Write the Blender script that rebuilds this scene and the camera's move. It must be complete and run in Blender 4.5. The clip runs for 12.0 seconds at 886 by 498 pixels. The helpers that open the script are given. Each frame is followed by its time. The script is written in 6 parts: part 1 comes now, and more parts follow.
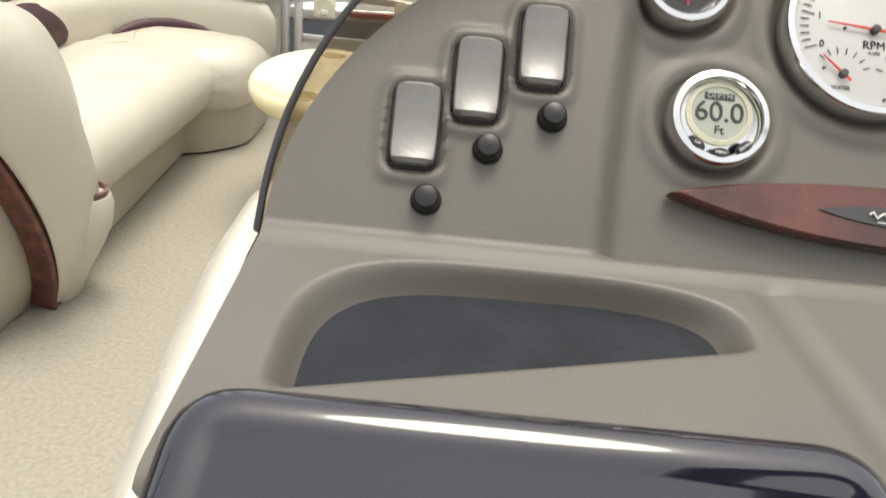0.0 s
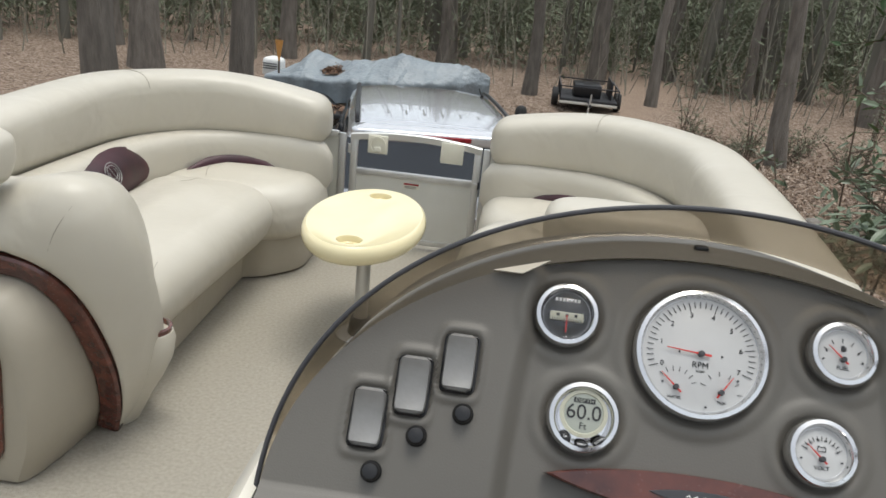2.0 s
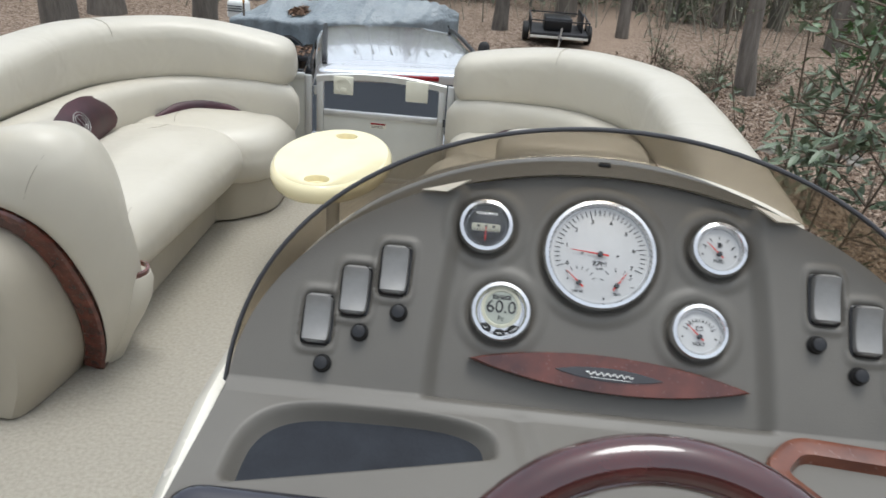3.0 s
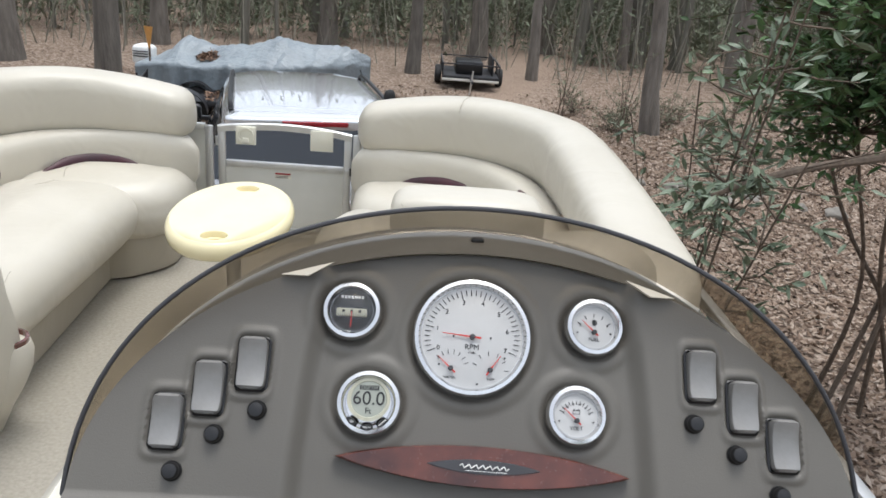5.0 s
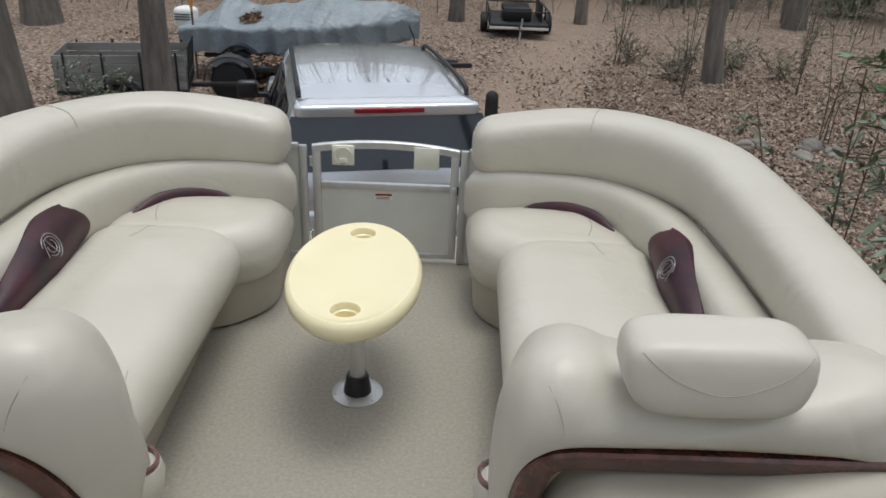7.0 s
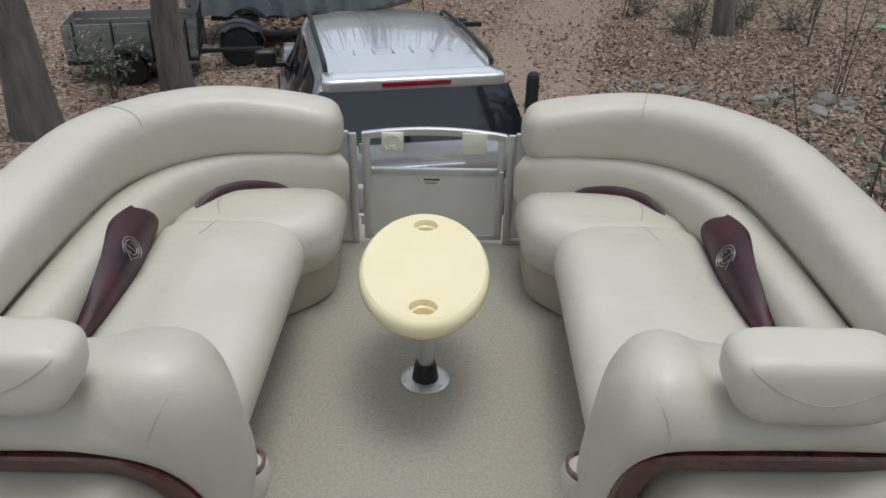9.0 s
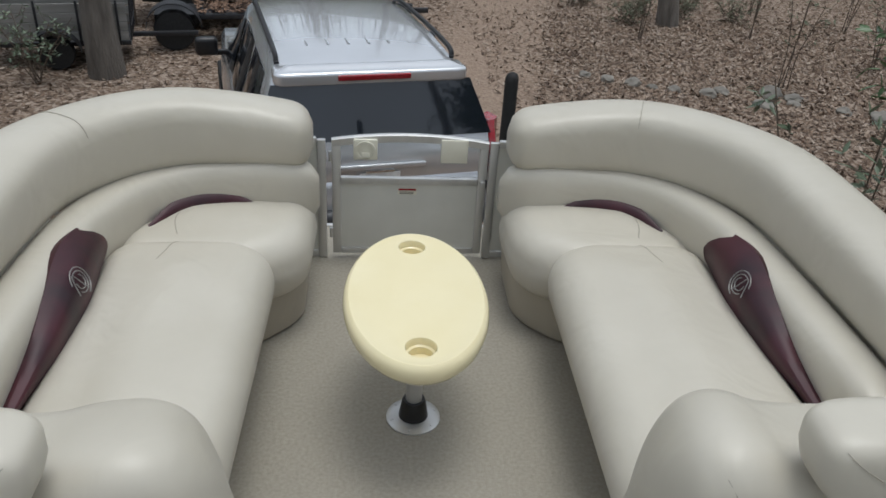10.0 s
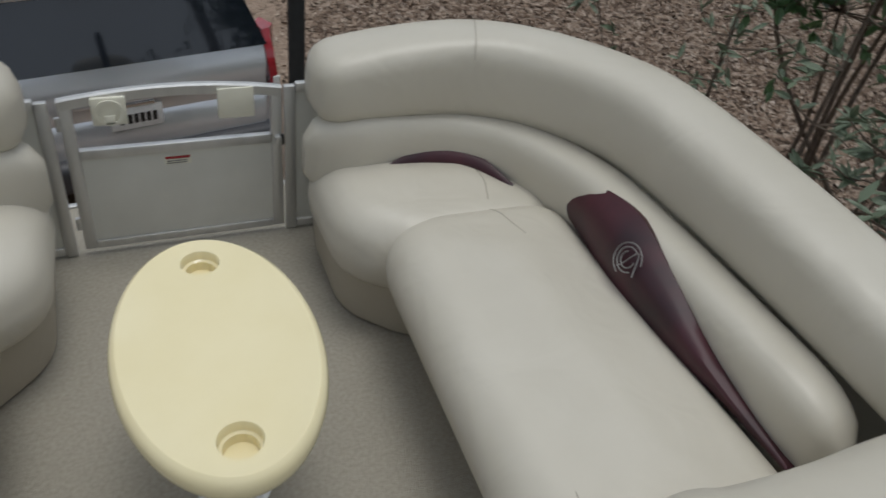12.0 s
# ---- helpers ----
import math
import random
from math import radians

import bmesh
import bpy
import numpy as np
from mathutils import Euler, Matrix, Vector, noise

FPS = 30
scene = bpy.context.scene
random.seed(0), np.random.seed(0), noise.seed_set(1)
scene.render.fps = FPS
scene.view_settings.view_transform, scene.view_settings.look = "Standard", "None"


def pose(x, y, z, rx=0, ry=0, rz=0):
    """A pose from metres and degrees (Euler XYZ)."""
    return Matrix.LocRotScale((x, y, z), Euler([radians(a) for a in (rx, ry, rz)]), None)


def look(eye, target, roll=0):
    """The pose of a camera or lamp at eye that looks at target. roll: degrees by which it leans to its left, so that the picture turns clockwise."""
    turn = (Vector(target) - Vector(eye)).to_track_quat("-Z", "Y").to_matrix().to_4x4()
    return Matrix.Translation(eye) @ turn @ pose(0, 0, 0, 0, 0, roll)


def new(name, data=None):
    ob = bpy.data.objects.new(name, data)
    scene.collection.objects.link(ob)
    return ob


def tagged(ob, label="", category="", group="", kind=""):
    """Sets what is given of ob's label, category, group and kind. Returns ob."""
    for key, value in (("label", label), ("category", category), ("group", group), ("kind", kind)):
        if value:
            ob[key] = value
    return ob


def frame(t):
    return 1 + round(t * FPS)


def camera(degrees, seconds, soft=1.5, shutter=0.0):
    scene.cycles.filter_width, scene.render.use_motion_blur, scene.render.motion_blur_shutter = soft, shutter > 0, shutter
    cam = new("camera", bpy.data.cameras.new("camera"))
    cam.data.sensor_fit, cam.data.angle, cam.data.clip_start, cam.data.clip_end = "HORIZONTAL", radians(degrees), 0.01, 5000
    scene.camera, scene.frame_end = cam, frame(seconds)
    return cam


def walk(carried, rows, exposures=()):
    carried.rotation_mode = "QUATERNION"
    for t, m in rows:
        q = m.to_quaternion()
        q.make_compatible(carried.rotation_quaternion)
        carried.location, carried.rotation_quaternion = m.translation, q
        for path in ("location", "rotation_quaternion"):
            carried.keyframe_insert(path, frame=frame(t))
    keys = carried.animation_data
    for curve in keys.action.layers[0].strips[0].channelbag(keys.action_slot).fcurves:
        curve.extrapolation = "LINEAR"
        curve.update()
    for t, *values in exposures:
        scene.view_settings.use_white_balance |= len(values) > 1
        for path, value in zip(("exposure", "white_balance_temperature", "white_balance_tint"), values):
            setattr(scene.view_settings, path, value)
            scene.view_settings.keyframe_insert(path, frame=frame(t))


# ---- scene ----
from mathutils.bvhtree import BVHTree

cam = camera(58.8, 12.0, soft=1.6, shutter=0.2)
PATH = [
    (0, (0.484, -4.043, 1.288), (0.498, -2.246, 0.41), 5.9),
    (0.5, (0.491, -4.058, 1.364), (0.418, -2.234, 0.548), 6.1),
    (1, (0.49, -4.055, 1.439), (0.441, -2.192, 0.714), 5.9),
    (1.5, (0.521, -4.108, 1.517), (0.389, -2.235, 0.83), 5.6),
    (2, (0.575, -4.189, 1.55), (0.414, -2.315, 0.871), 5.7),
    (2.5, (0.603, -4.26, 1.567), (0.468, -2.415, 0.807), 5.3),
    (3, (0.638, -4.311, 1.578), (0.547, -2.487, 0.764), 4.3),
    (3.2, (0.675, -4.34, 1.565), (0.629, -2.493, 0.8), 4.2),
    (5, (0.697, -4.242, 1.609), (0.797, -2.374, 0.902), 4.8),
    (5.5, (0.69, -4.172, 1.619), (0.759, -2.289, 0.949), 4.5),
    (6, (0.559, -3.886, 1.543), (0.59, -1.99, 0.908), 4.1),
    (6.5, (0.391, -3.682, 1.642), (0.408, -1.808, 0.945), 3.6),
    (7, (0.263, -3.69, 1.847), (0.287, -1.883, 0.991), 2.5),
    (9, (0.004, -3.705, 2.025), (0.033, -1.954, 1.06), 1.3),
    (9.5, (-0.11, -3.507, 2.01), (-0.048, -1.765, 1.029), 2.2),
    (10, (-0.194, -3.364, 2.009), (0.001, -1.641, 1.014), 3.7),
    (10.5, (-0.181, -3.136, 1.944), (0.041, -1.432, 0.92), 4.5),
    (11, (-0.213, -2.905, 1.907), (0.028, -1.279, 0.767), 5.5),
    (11.5, (-0.199, -2.688, 1.874), (0.182, -1.12, 0.693), 7.4),
    (12, (-0.147, -2.536, 1.895), (0.55, -1.093, 0.697), 7.4),
]
walk(cam, [(t, look(eye, target, roll)) for t, eye, target, roll in PATH],
     exposures=[(0.0, 0.66, 7250, 7), (0.6, 0.34, 7150, 7), (1.5, 0.12, 6800, 7), (3.0, 0.24, 6250, 7), (5.0, 0.38, 6300, 9), (5.5, 0.33, 6350, 9), (6.5, -0.08, 6300, 8), (7.2, -0.20, 6300, 8), (9.5, -0.32, 6200, 7), (11.0, -0.54, 6250, 7), (12.0, -0.68, 6300, 7)])

# ---- world and sun: bright overcast through bare woods ----
world = bpy.data.worlds.new("overcast_sky")
scene.world = world
world.use_nodes = True
wn, wl = world.node_tree.nodes, world.node_tree.links
bg = wn["Background"]
sky = wn.new("ShaderNodeTexSky")
sky.sky_type, sky.sun_disc = "NISHITA", False
sky.sun_elevation, sky.sun_rotation = radians(85), radians(80)
sky.air_density, sky.dust_density, sky.ozone_density = 1.0, 2.0, 1.0
hsv = wn.new("ShaderNodeHueSaturation")
hsv.inputs["Saturation"].default_value = 0.30
wl.new(sky.outputs[0], hsv.inputs["Color"])
wl.new(hsv.outputs[0], bg.inputs["Color"])
bg.inputs["Strength"].default_value = 0.228
sun_data = bpy.data.lights.new("sun", "SUN")
sun_data.energy, sun_data.angle, sun_data.color = 1.3, radians(25), (1.0, 0.97, 0.93)
sun = new("sun", sun_data)
sun.matrix_world = look((1.2, 0.2, 14), (0, 0, 0))

GROUND = -1.543


# ---- materials ----
def material(name, base, dark=None, rough=0.5, metal=0.0, scale=8.0, fine=80.0, bump=0.1, mix=0.5, stretch=(1, 1, 1),
             coat=0.0, spec=0.5, random_tint=0.0, detail=4.0, bump_dist=0.004, wrinkle=0.0):
    """Two scales of noise: a broad one tints between base and dark, a fine one drives relief and roughness."""
    m = bpy.data.materials.new(name)
    m.use_nodes = True
    n, l = m.node_tree.nodes, m.node_tree.links
    b = n["Principled BSDF"]
    dark = dark or tuple(c * 0.8 for c in base)
    tc, mp = n.new("ShaderNodeTexCoord"), n.new("ShaderNodeMapping")
    mp.inputs["Scale"].default_value = stretch
    l.new(tc.outputs["Object"], mp.inputs["Vector"])
    a, f = n.new("ShaderNodeTexNoise"), n.new("ShaderNodeTexNoise")
    for node, s in ((a, scale), (f, fine)):
        node.inputs["Scale"].default_value, node.inputs["Detail"].default_value = s, detail
        l.new(mp.outputs[0], node.inputs["Vector"])
    ramp = n.new("ShaderNodeMapRange")
    ramp.inputs["From Min"].default_value, ramp.inputs["From Max"].default_value = 0.5 - 0.3 * mix - 0.05, 0.5 + 0.3 * mix + 0.05
    l.new(a.outputs[0], ramp.inputs["Value"])
    mc = n.new("ShaderNodeMix")
    mc.data_type = "RGBA"
    mc.inputs["A"].default_value, mc.inputs["B"].default_value = (*dark, 1), (*base, 1)
    l.new(ramp.outputs[0], mc.inputs["Factor"])
    colour = mc.outputs["Result"]
    if random_tint:
        oi, hv, mr = n.new("ShaderNodeObjectInfo"), n.new("ShaderNodeHueSaturation"), n.new("ShaderNodeMapRange")
        mr.inputs["To Min"].default_value, mr.inputs["To Max"].default_value = 1 - random_tint, 1 + random_tint
        l.new(oi.outputs["Random"], mr.inputs["Value"])
        l.new(mr.outputs[0], hv.inputs["Value"])
        l.new(colour, hv.inputs["Color"])
        colour = hv.outputs[0]
    l.new(colour, b.inputs["Base Color"])
    rr = n.new("ShaderNodeMapRange")
    rr.inputs["To Min"].default_value, rr.inputs["To Max"].default_value = max(rough - 0.08, 0.02), min(rough + 0.08, 1)
    l.new(f.outputs[0], rr.inputs["Value"])
    l.new(rr.outputs[0], b.inputs["Roughness"])
    b.inputs["Metallic"].default_value, b.inputs["Coat Weight"].default_value = metal, coat
    b.inputs["Specular IOR Level"].default_value = spec
    if bump:
        bp = n.new("ShaderNodeBump")
        bp.inputs["Strength"].default_value, bp.inputs["Distance"].default_value = bump, bump_dist
        l.new(f.outputs[0], bp.inputs["Height"])
        if wrinkle:
            wr, wb = n.new("ShaderNodeTexNoise"), n.new("ShaderNodeBump")
            wr.inputs["Scale"].default_value, wr.inputs["Detail"].default_value, wr.inputs["Distortion"].default_value = 5.0, 2.5, 0.6
            l.new(mp.outputs[0], wr.inputs["Vector"])
            wb.inputs["Strength"].default_value, wb.inputs["Distance"].default_value = wrinkle, 0.03
            l.new(wr.outputs[0], wb.inputs["Height"])
            l.new(wb.outputs[0], bp.inputs["Normal"])
        l.new(bp.outputs[0], b.inputs["Normal"])
    return m


VINYL = material("beige_vinyl", (0.56, 0.525, 0.445), (0.52, 0.485, 0.405), rough=0.40, scale=3, fine=420, bump=0.12, bump_dist=0.001, wrinkle=0.36)
# tan vinyl, its colour lowered to hold the shade on the aft faces
VINYL_TAN = material("shaded_tan_vinyl", (0.40, 0.362, 0.29), (0.36, 0.325, 0.26), rough=0.48, scale=3, fine=420, bump=0.12, bump_dist=0.001, wrinkle=0.25)
BURGUNDY = material("burgundy_vinyl", (0.062, 0.010, 0.018), (0.020, 0.006, 0.010), rough=0.5, scale=6, fine=400, bump=0.1, bump_dist=0.001)
STITCH = material("stitching", (0.42, 0.385, 0.315), rough=0.8, scale=200)
CARPET = material("beige_marine_carpet", (0.41, 0.38, 0.32), (0.29, 0.265, 0.217), rough=0.95, scale=75, fine=200, bump=0.9, mix=0.9, spec=0.1, bump_dist=0.004)
BURL = material("burl_wood", (0.155, 0.043, 0.027), (0.040, 0.012, 0.010), rough=0.25, scale=28, fine=160, bump=0.05, mix=0.7, coat=0.5, detail=8)
BURL_LIGHT = material("reddish_burl_wood", (0.19, 0.062, 0.032), (0.06, 0.018, 0.012), rough=0.25, scale=28, fine=160, bump=0.05, mix=0.7, coat=0.5, detail=8)
MAHOGANY = material("polished_mahogany", (0.075, 0.014, 0.014), (0.03, 0.006, 0.008), rough=0.14, scale=14, fine=90, bump=0.0, coat=1.0, detail=8)
DASH = material("taupe_textured_plastic", (0.132, 0.123, 0.106), (0.113, 0.105, 0.091), rough=0.46, scale=5, fine=600, bump=0.35, bump_dist=0.0006)
GELCOAT = material("cream_gelcoat", (0.76, 0.73, 0.64), (0.72, 0.68, 0.58), rough=0.25, scale=4, fine=50, bump=0.0, coat=0.4)
PLASTIC_CREAM = material("yellowed_cream_plastic", (0.82, 0.735, 0.475), (0.79, 0.70, 0.43), rough=0.09, scale=5, fine=220, bump=0.05, bump_dist=0.001)
ALUMINIUM = material("brushed_aluminium", (0.66, 0.66, 0.65), (0.56, 0.56, 0.55), rough=0.38, metal=0.75, scale=12, fine=300, bump=0.05, stretch=(1, 1, 0.1))
PANEL_GREY = material("pale_aluminium_sheet", (0.66, 0.655, 0.60), (0.60, 0.595, 0.54), rough=0.4, metal=0.15, scale=5, fine=120, bump=0.05)
CHROME = material("chrome", (0.72, 0.72, 0.72), (0.66, 0.66, 0.66), rough=0.13, metal=1.0, scale=20, bump=0)
DIAL_WHITE = material("white_dial", (0.54, 0.54, 0.53), (0.51, 0.51, 0.50), rough=0.4, scale=30, bump=0)
BLACK = material("black_plastic", (0.012, 0.012, 0.013), (0.008, 0.008, 0.009), rough=0.35, scale=30, fine=200, bump=0.05)
RUBBER = material("black_rubber", (0.02, 0.02, 0.02), (0.012, 0.012, 0.012), rough=0.75, scale=30, fine=120, bump=0.2)
SWITCH = material("satin_grey_switch", (0.27, 0.265, 0.255), (0.20, 0.195, 0.185), rough=0.33, metal=0.25, scale=25, fine=300, bump=0.05)
POCKET = material("dark_slate_mat", (0.022, 0.026, 0.033), (0.014, 0.016, 0.021), rough=0.6, spec=0.2, scale=30, fine=200, bump=0.2)
RED_NEEDLE = material("red_needle", (0.65, 0.03, 0.02), rough=0.4, scale=40, bump=0)
INK = material("dial_ink", (0.02, 0.02, 0.022), rough=0.5, scale=40, bump=0)
LCD = material("lcd_grey", (0.36, 0.38, 0.33), (0.32, 0.34, 0.29), rough=0.2, scale=20, bump=0)
LCD_RIM = material("lcd_cream_rim", (0.55, 0.54, 0.42), rough=0.3, scale=20, bump=0)
WHITE_INK = material("white_ink", (0.85, 0.85, 0.82), rough=0.5, scale=40, bump=0)
SILVER_PAINT = material("silver_car_paint", (0.70, 0.715, 0.73), (0.66, 0.675, 0.69), rough=0.2, metal=0.6, scale=3, fine=900, bump=0.0, coat=0.8)
CAR_GLASS = material("dark_car_glass", (0.012, 0.016, 0.022), (0.008, 0.011, 0.016), rough=0.05, scale=2, bump=0, coat=0.6)
RED_LENS = material("red_tail_lens", (0.33, 0.014, 0.024), (0.24, 0.010, 0.015), rough=0.2, scale=30, bump=0, coat=0.5)
GREY_TRIM = material("dark_grey_trim", (0.05, 0.05, 0.055), rough=0.5, scale=20, bump=0.05)
TARP = material("blue_grey_tarp", (0.27, 0.31, 0.33), (0.17, 0.20, 0.22), rough=0.4, scale=2.5, fine=12, bump=0.5, bump_dist=0.05, mix=0.8)
LEAF_LITTER = material("dead_leaf_pile", (0.26, 0.165, 0.11), (0.12, 0.07, 0.045), rough=0.9, scale=30, fine=60, bump=0.8, mix=0.9)
HULL = material("grey_boat_hull", (0.34, 0.34, 0.32), (0.26, 0.26, 0.25), rough=0.35, scale=3, fine=40)
OLD_WOOD = material("weathered_grey_wood", (0.30, 0.29, 0.27), (0.17, 0.165, 0.15), rough=0.85, scale=6, fine=40, bump=0.5, stretch=(0.15, 1, 1), random_tint=0.15)
BLACK_STEEL = material("black_painted_steel", (0.022, 0.023, 0.026), (0.014, 0.014, 0.016), rough=0.5, scale=10, fine=60, bump=0.2)
WHITE_RIM = material("white_steel_rim", (0.62, 0.62, 0.60), (0.5, 0.5, 0.48), rough=0.4, scale=12, bump=0.1)
BARK = material("grey_bark", (0.215, 0.192, 0.165), (0.095, 0.083, 0.071), rough=0.95, scale=9, fine=38, bump=1.0, stretch=(1, 1, 0.22), mix=0.7, bump_dist=0.03, random_tint=0.2)
TWIG = material("twig_bark", (0.15, 0.115, 0.085), (0.08, 0.06, 0.045), rough=0.95, scale=20, fine=60, bump=0.5)
STONE = material("field_stone", (0.24, 0.222, 0.192), (0.15, 0.138, 0.118), rough=0.9, scale=9, fine=60, bump=0.7, random_tint=0.2)
ORANGE = material("faded_orange_flag", (0.62, 0.30, 0.08), rough=0.6, scale=20)
PAPER = material("sun_bleached_plastic", (0.74, 0.72, 0.60), (0.70, 0.67, 0.55), rough=0.5, scale=20, bump=0.02)


def glass(name, colour, rough=0.02, milky=0.0):
    """Tinted acrylic: part clear, part gloss; milky is an even share of tan diffuse."""
    m = bpy.data.materials.new(name)
    m.use_nodes = True
    n, l = m.node_tree.nodes, m.node_tree.links
    out = n["Material Output"]
    n.remove(n["Principled BSDF"])
    tr, gl, mx, lw = n.new("ShaderNodeBsdfTransparent"), n.new("ShaderNodeBsdfGlossy"), n.new("ShaderNodeMixShader"), n.new("ShaderNodeLayerWeight")
    tr.inputs["Color"].default_value = (*colour, 1)
    gl.inputs["Roughness"].default_value = rough
    pw, sc = n.new("ShaderNodeMath"), n.new("ShaderNodeMath")
    pw.operation, sc.operation = "POWER", "MULTIPLY_ADD"
    pw.inputs[1].default_value, sc.inputs[1].default_value, sc.inputs[2].default_value = 3.5, 0.45, 0.04
    l.new(lw.outputs["Facing"], pw.inputs[0])
    l.new(pw.outputs[0], sc.inputs[0])
    l.new(sc.outputs[0], mx.inputs["Fac"])
    l.new(tr.outputs[0], mx.inputs[1])
    l.new(gl.outputs[0], mx.inputs[2])
    if milky:
        df, film = n.new("ShaderNodeBsdfDiffuse"), n.new("ShaderNodeMixShader")
        df.inputs["Color"].default_value, film.inputs["Fac"].default_value = (0.50, 0.44, 0.34, 1), milky
        l.new(mx.outputs[0], film.inputs[1])
        l.new(df.outputs[0], film.inputs[2])
        l.new(film.outputs[0], out.inputs["Surface"])
    else:
        l.new(mx.outputs[0], out.inputs["Surface"])
    return m


SMOKED = glass("bronze_tinted_acrylic", (0.80, 0.755, 0.69), 0.05, 0.13)
SMOKED_DARK = material("smoked_black_acrylic", (0.012, 0.012, 0.022), (0.008, 0.008, 0.016), rough=0.12, scale=6, fine=60, bump=0.02, coat=1.0)


# ---- mesh helpers ----
def part(name, bm, mat, parent=None, label="", smooth=True, sharp=35):
    """Links a bmesh as one mesh object, under a thing or a part."""
    bmesh.ops.recalc_face_normals(bm, faces=bm.faces)
    if smooth:
        for f in bm.faces:
            f.smooth = True
        for e in bm.edges:
            if len(e.link_faces) == 2 and e.calc_face_angle(0) > radians(sharp):
                e.smooth = False
    me = bpy.data.meshes.new(name)
    bm.to_mesh(me)
    bm.free()
    me.materials.append(mat)
    ob = new(name, me)
    ob.parent = parent
    if label:
        ob["label"] = label
    return ob


def thing(name, at, label, category, group="", kind=""):
    ob = new(name)
    ob.location = at
    ob.empty_display_size = 0.05
    return tagged(ob, label, category, group, kind)


def shared(name, ob, parent, m, label=""):
    """One more object on the same mesh."""
    o = new(name, ob.data)
    o.parent = parent
    o.matrix_basis = m
    if label:
        o["label"] = label
    return o


def rbox(x0, x1, y0, y1, z0, z1, r=0.01, seg=2, bm=None, m=None):
    bm = bm or bmesh.new()
    mat = Matrix.Translation(((x0 + x1) / 2, (y0 + y1) / 2, (z0 + z1) / 2)) @ Matrix.Diagonal((abs(x1 - x0), abs(y1 - y0), abs(z1 - z0), 1))
    if m is not None:
        mat = m @ mat
    vs = bmesh.ops.create_cube(bm, size=1, matrix=mat)["verts"]
    if r > 0:
        es = list({e for v in vs for e in v.link_edges})
        bmesh.ops.bevel(bm, geom=es, offset=r, segments=seg, profile=0.5, affect="EDGES")
    return bm


def loft(rings, closed=True, caps=True, bm=None):
    """Skin over rings of equal count."""
    bm = bm or bmesh.new()
    vr = [[bm.verts.new(p) for p in ring] for ring in rings]
    n = len(vr[0])
    for a, b in zip(vr, vr[1:]):
        for i in range(n if closed else n - 1):
            j = (i + 1) % n
            bm.faces.new((a[i], a[j], b[j], b[i]))
    if caps and closed:
        bm.faces.new(vr[0])
        bm.faces.new(vr[-1])
    return bm


def lathe(profile, seg=32, m=None, bm=None, caps=True):
    """Turns (radius, height) pairs about z."""
    rings = [[Vector((r * math.cos(2 * math.pi * i / seg), r * math.sin(2 * math.pi * i / seg), z)) for i in range(seg)] for r, z in profile]
    if m is not None:
        rings = [[m @ p for p in ring] for ring in rings]
    return loft(rings, bm=bm, caps=caps)


def smooth_curve(points, n, closed=False):
    """Catmull-Rom through points, n samples even in the knots."""
    P = [Vector(p) for p in points]
    out = []
    k = len(P) if closed else len(P) - 1
    for i in range(n):
        u = i / n * k if closed else i / (n - 1) * k
        a = min(int(u), k - 1)
        f = u - a
        if closed:
            p0, p1, p2, p3 = P[(a - 1) % k], P[a], P[(a + 1) % k], P[(a + 2) % k]
        else:
            p1, p2 = P[a], P[a + 1]
            p0 = P[a - 1] if a else p1 * 2 - p2
            p3 = P[a + 2] if a + 2 < len(P) else p2 * 2 - p1
        out.append(0.5 * ((2 * p1) + (p2 - p0) * f + (2 * p0 - 5 * p1 + 4 * p2 - p3) * f * f + (3 * p1 - p0 - 3 * p2 + p3) * f ** 3))
    return out


def tube(points, radius, seg=8, bm=None, taper=None):
    """A round bar along points; taper gives the end radius."""
    pts = [Vector(p) for p in points]
    rings = []
    for i, p in enumerate(pts):
        d = (pts[min(i + 1, len(pts) - 1)] - pts[max(i - 1, 0)]).normalized()
        q = d.to_track_quat("Z", "Y")
        r = radius if taper is None else radius + (taper - radius) * i / max(len(pts) - 1, 1)
        rings.append([p + q @ Vector((r * math.cos(2 * math.pi * k / seg), r * math.sin(2 * math.pi * k / seg), 0)) for k in range(seg)])
    return loft(rings, bm=bm)


def rounded_outline(corners, n=10):
    """corners: (x, y, radius) in turn; gives a polygon with rounded corners."""
    out = []
    k = len(corners)
    for i, (x, y, r) in enumerate(corners):
        p = Vector((x, y))
        a = (Vector(corners[i - 1][:2]) - p).normalized()
        b = (Vector(corners[(i + 1) % k][:2]) - p).normalized()
        ang = a.angle(b)
        t = min(r / max(math.tan(ang / 2), 1e-3), (Vector(corners[i - 1][:2]) - p).length * 0.49, (Vector(corners[(i + 1) % k][:2]) - p).length * 0.49)
        s, e = p + a * t, p + b * t
        for j in range(n + 1):
            f = j / n
            out.append((s * (1 - f) + p * f) * (1 - f) + (p * (1 - f) + e * f) * f)
    return out


def inset(outline, d):
    """Moves a polygon's points inwards by d along their normals."""
    k = len(outline)
    area = sum(outline[i - 1].x * outline[i].y - outline[i].x * outline[i - 1].y for i in range(k))
    sgn = 1 if area > 0 else -1
    out = []
    for i in range(k):
        t = outline[(i + 1) % k] - outline[i - 1]
        if t.length < 1e-9:
            t = Vector((1, 0))
        nrm = Vector((-t.y, t.x)).normalized() * sgn
        out.append(outline[i] + nrm * d)
    return out


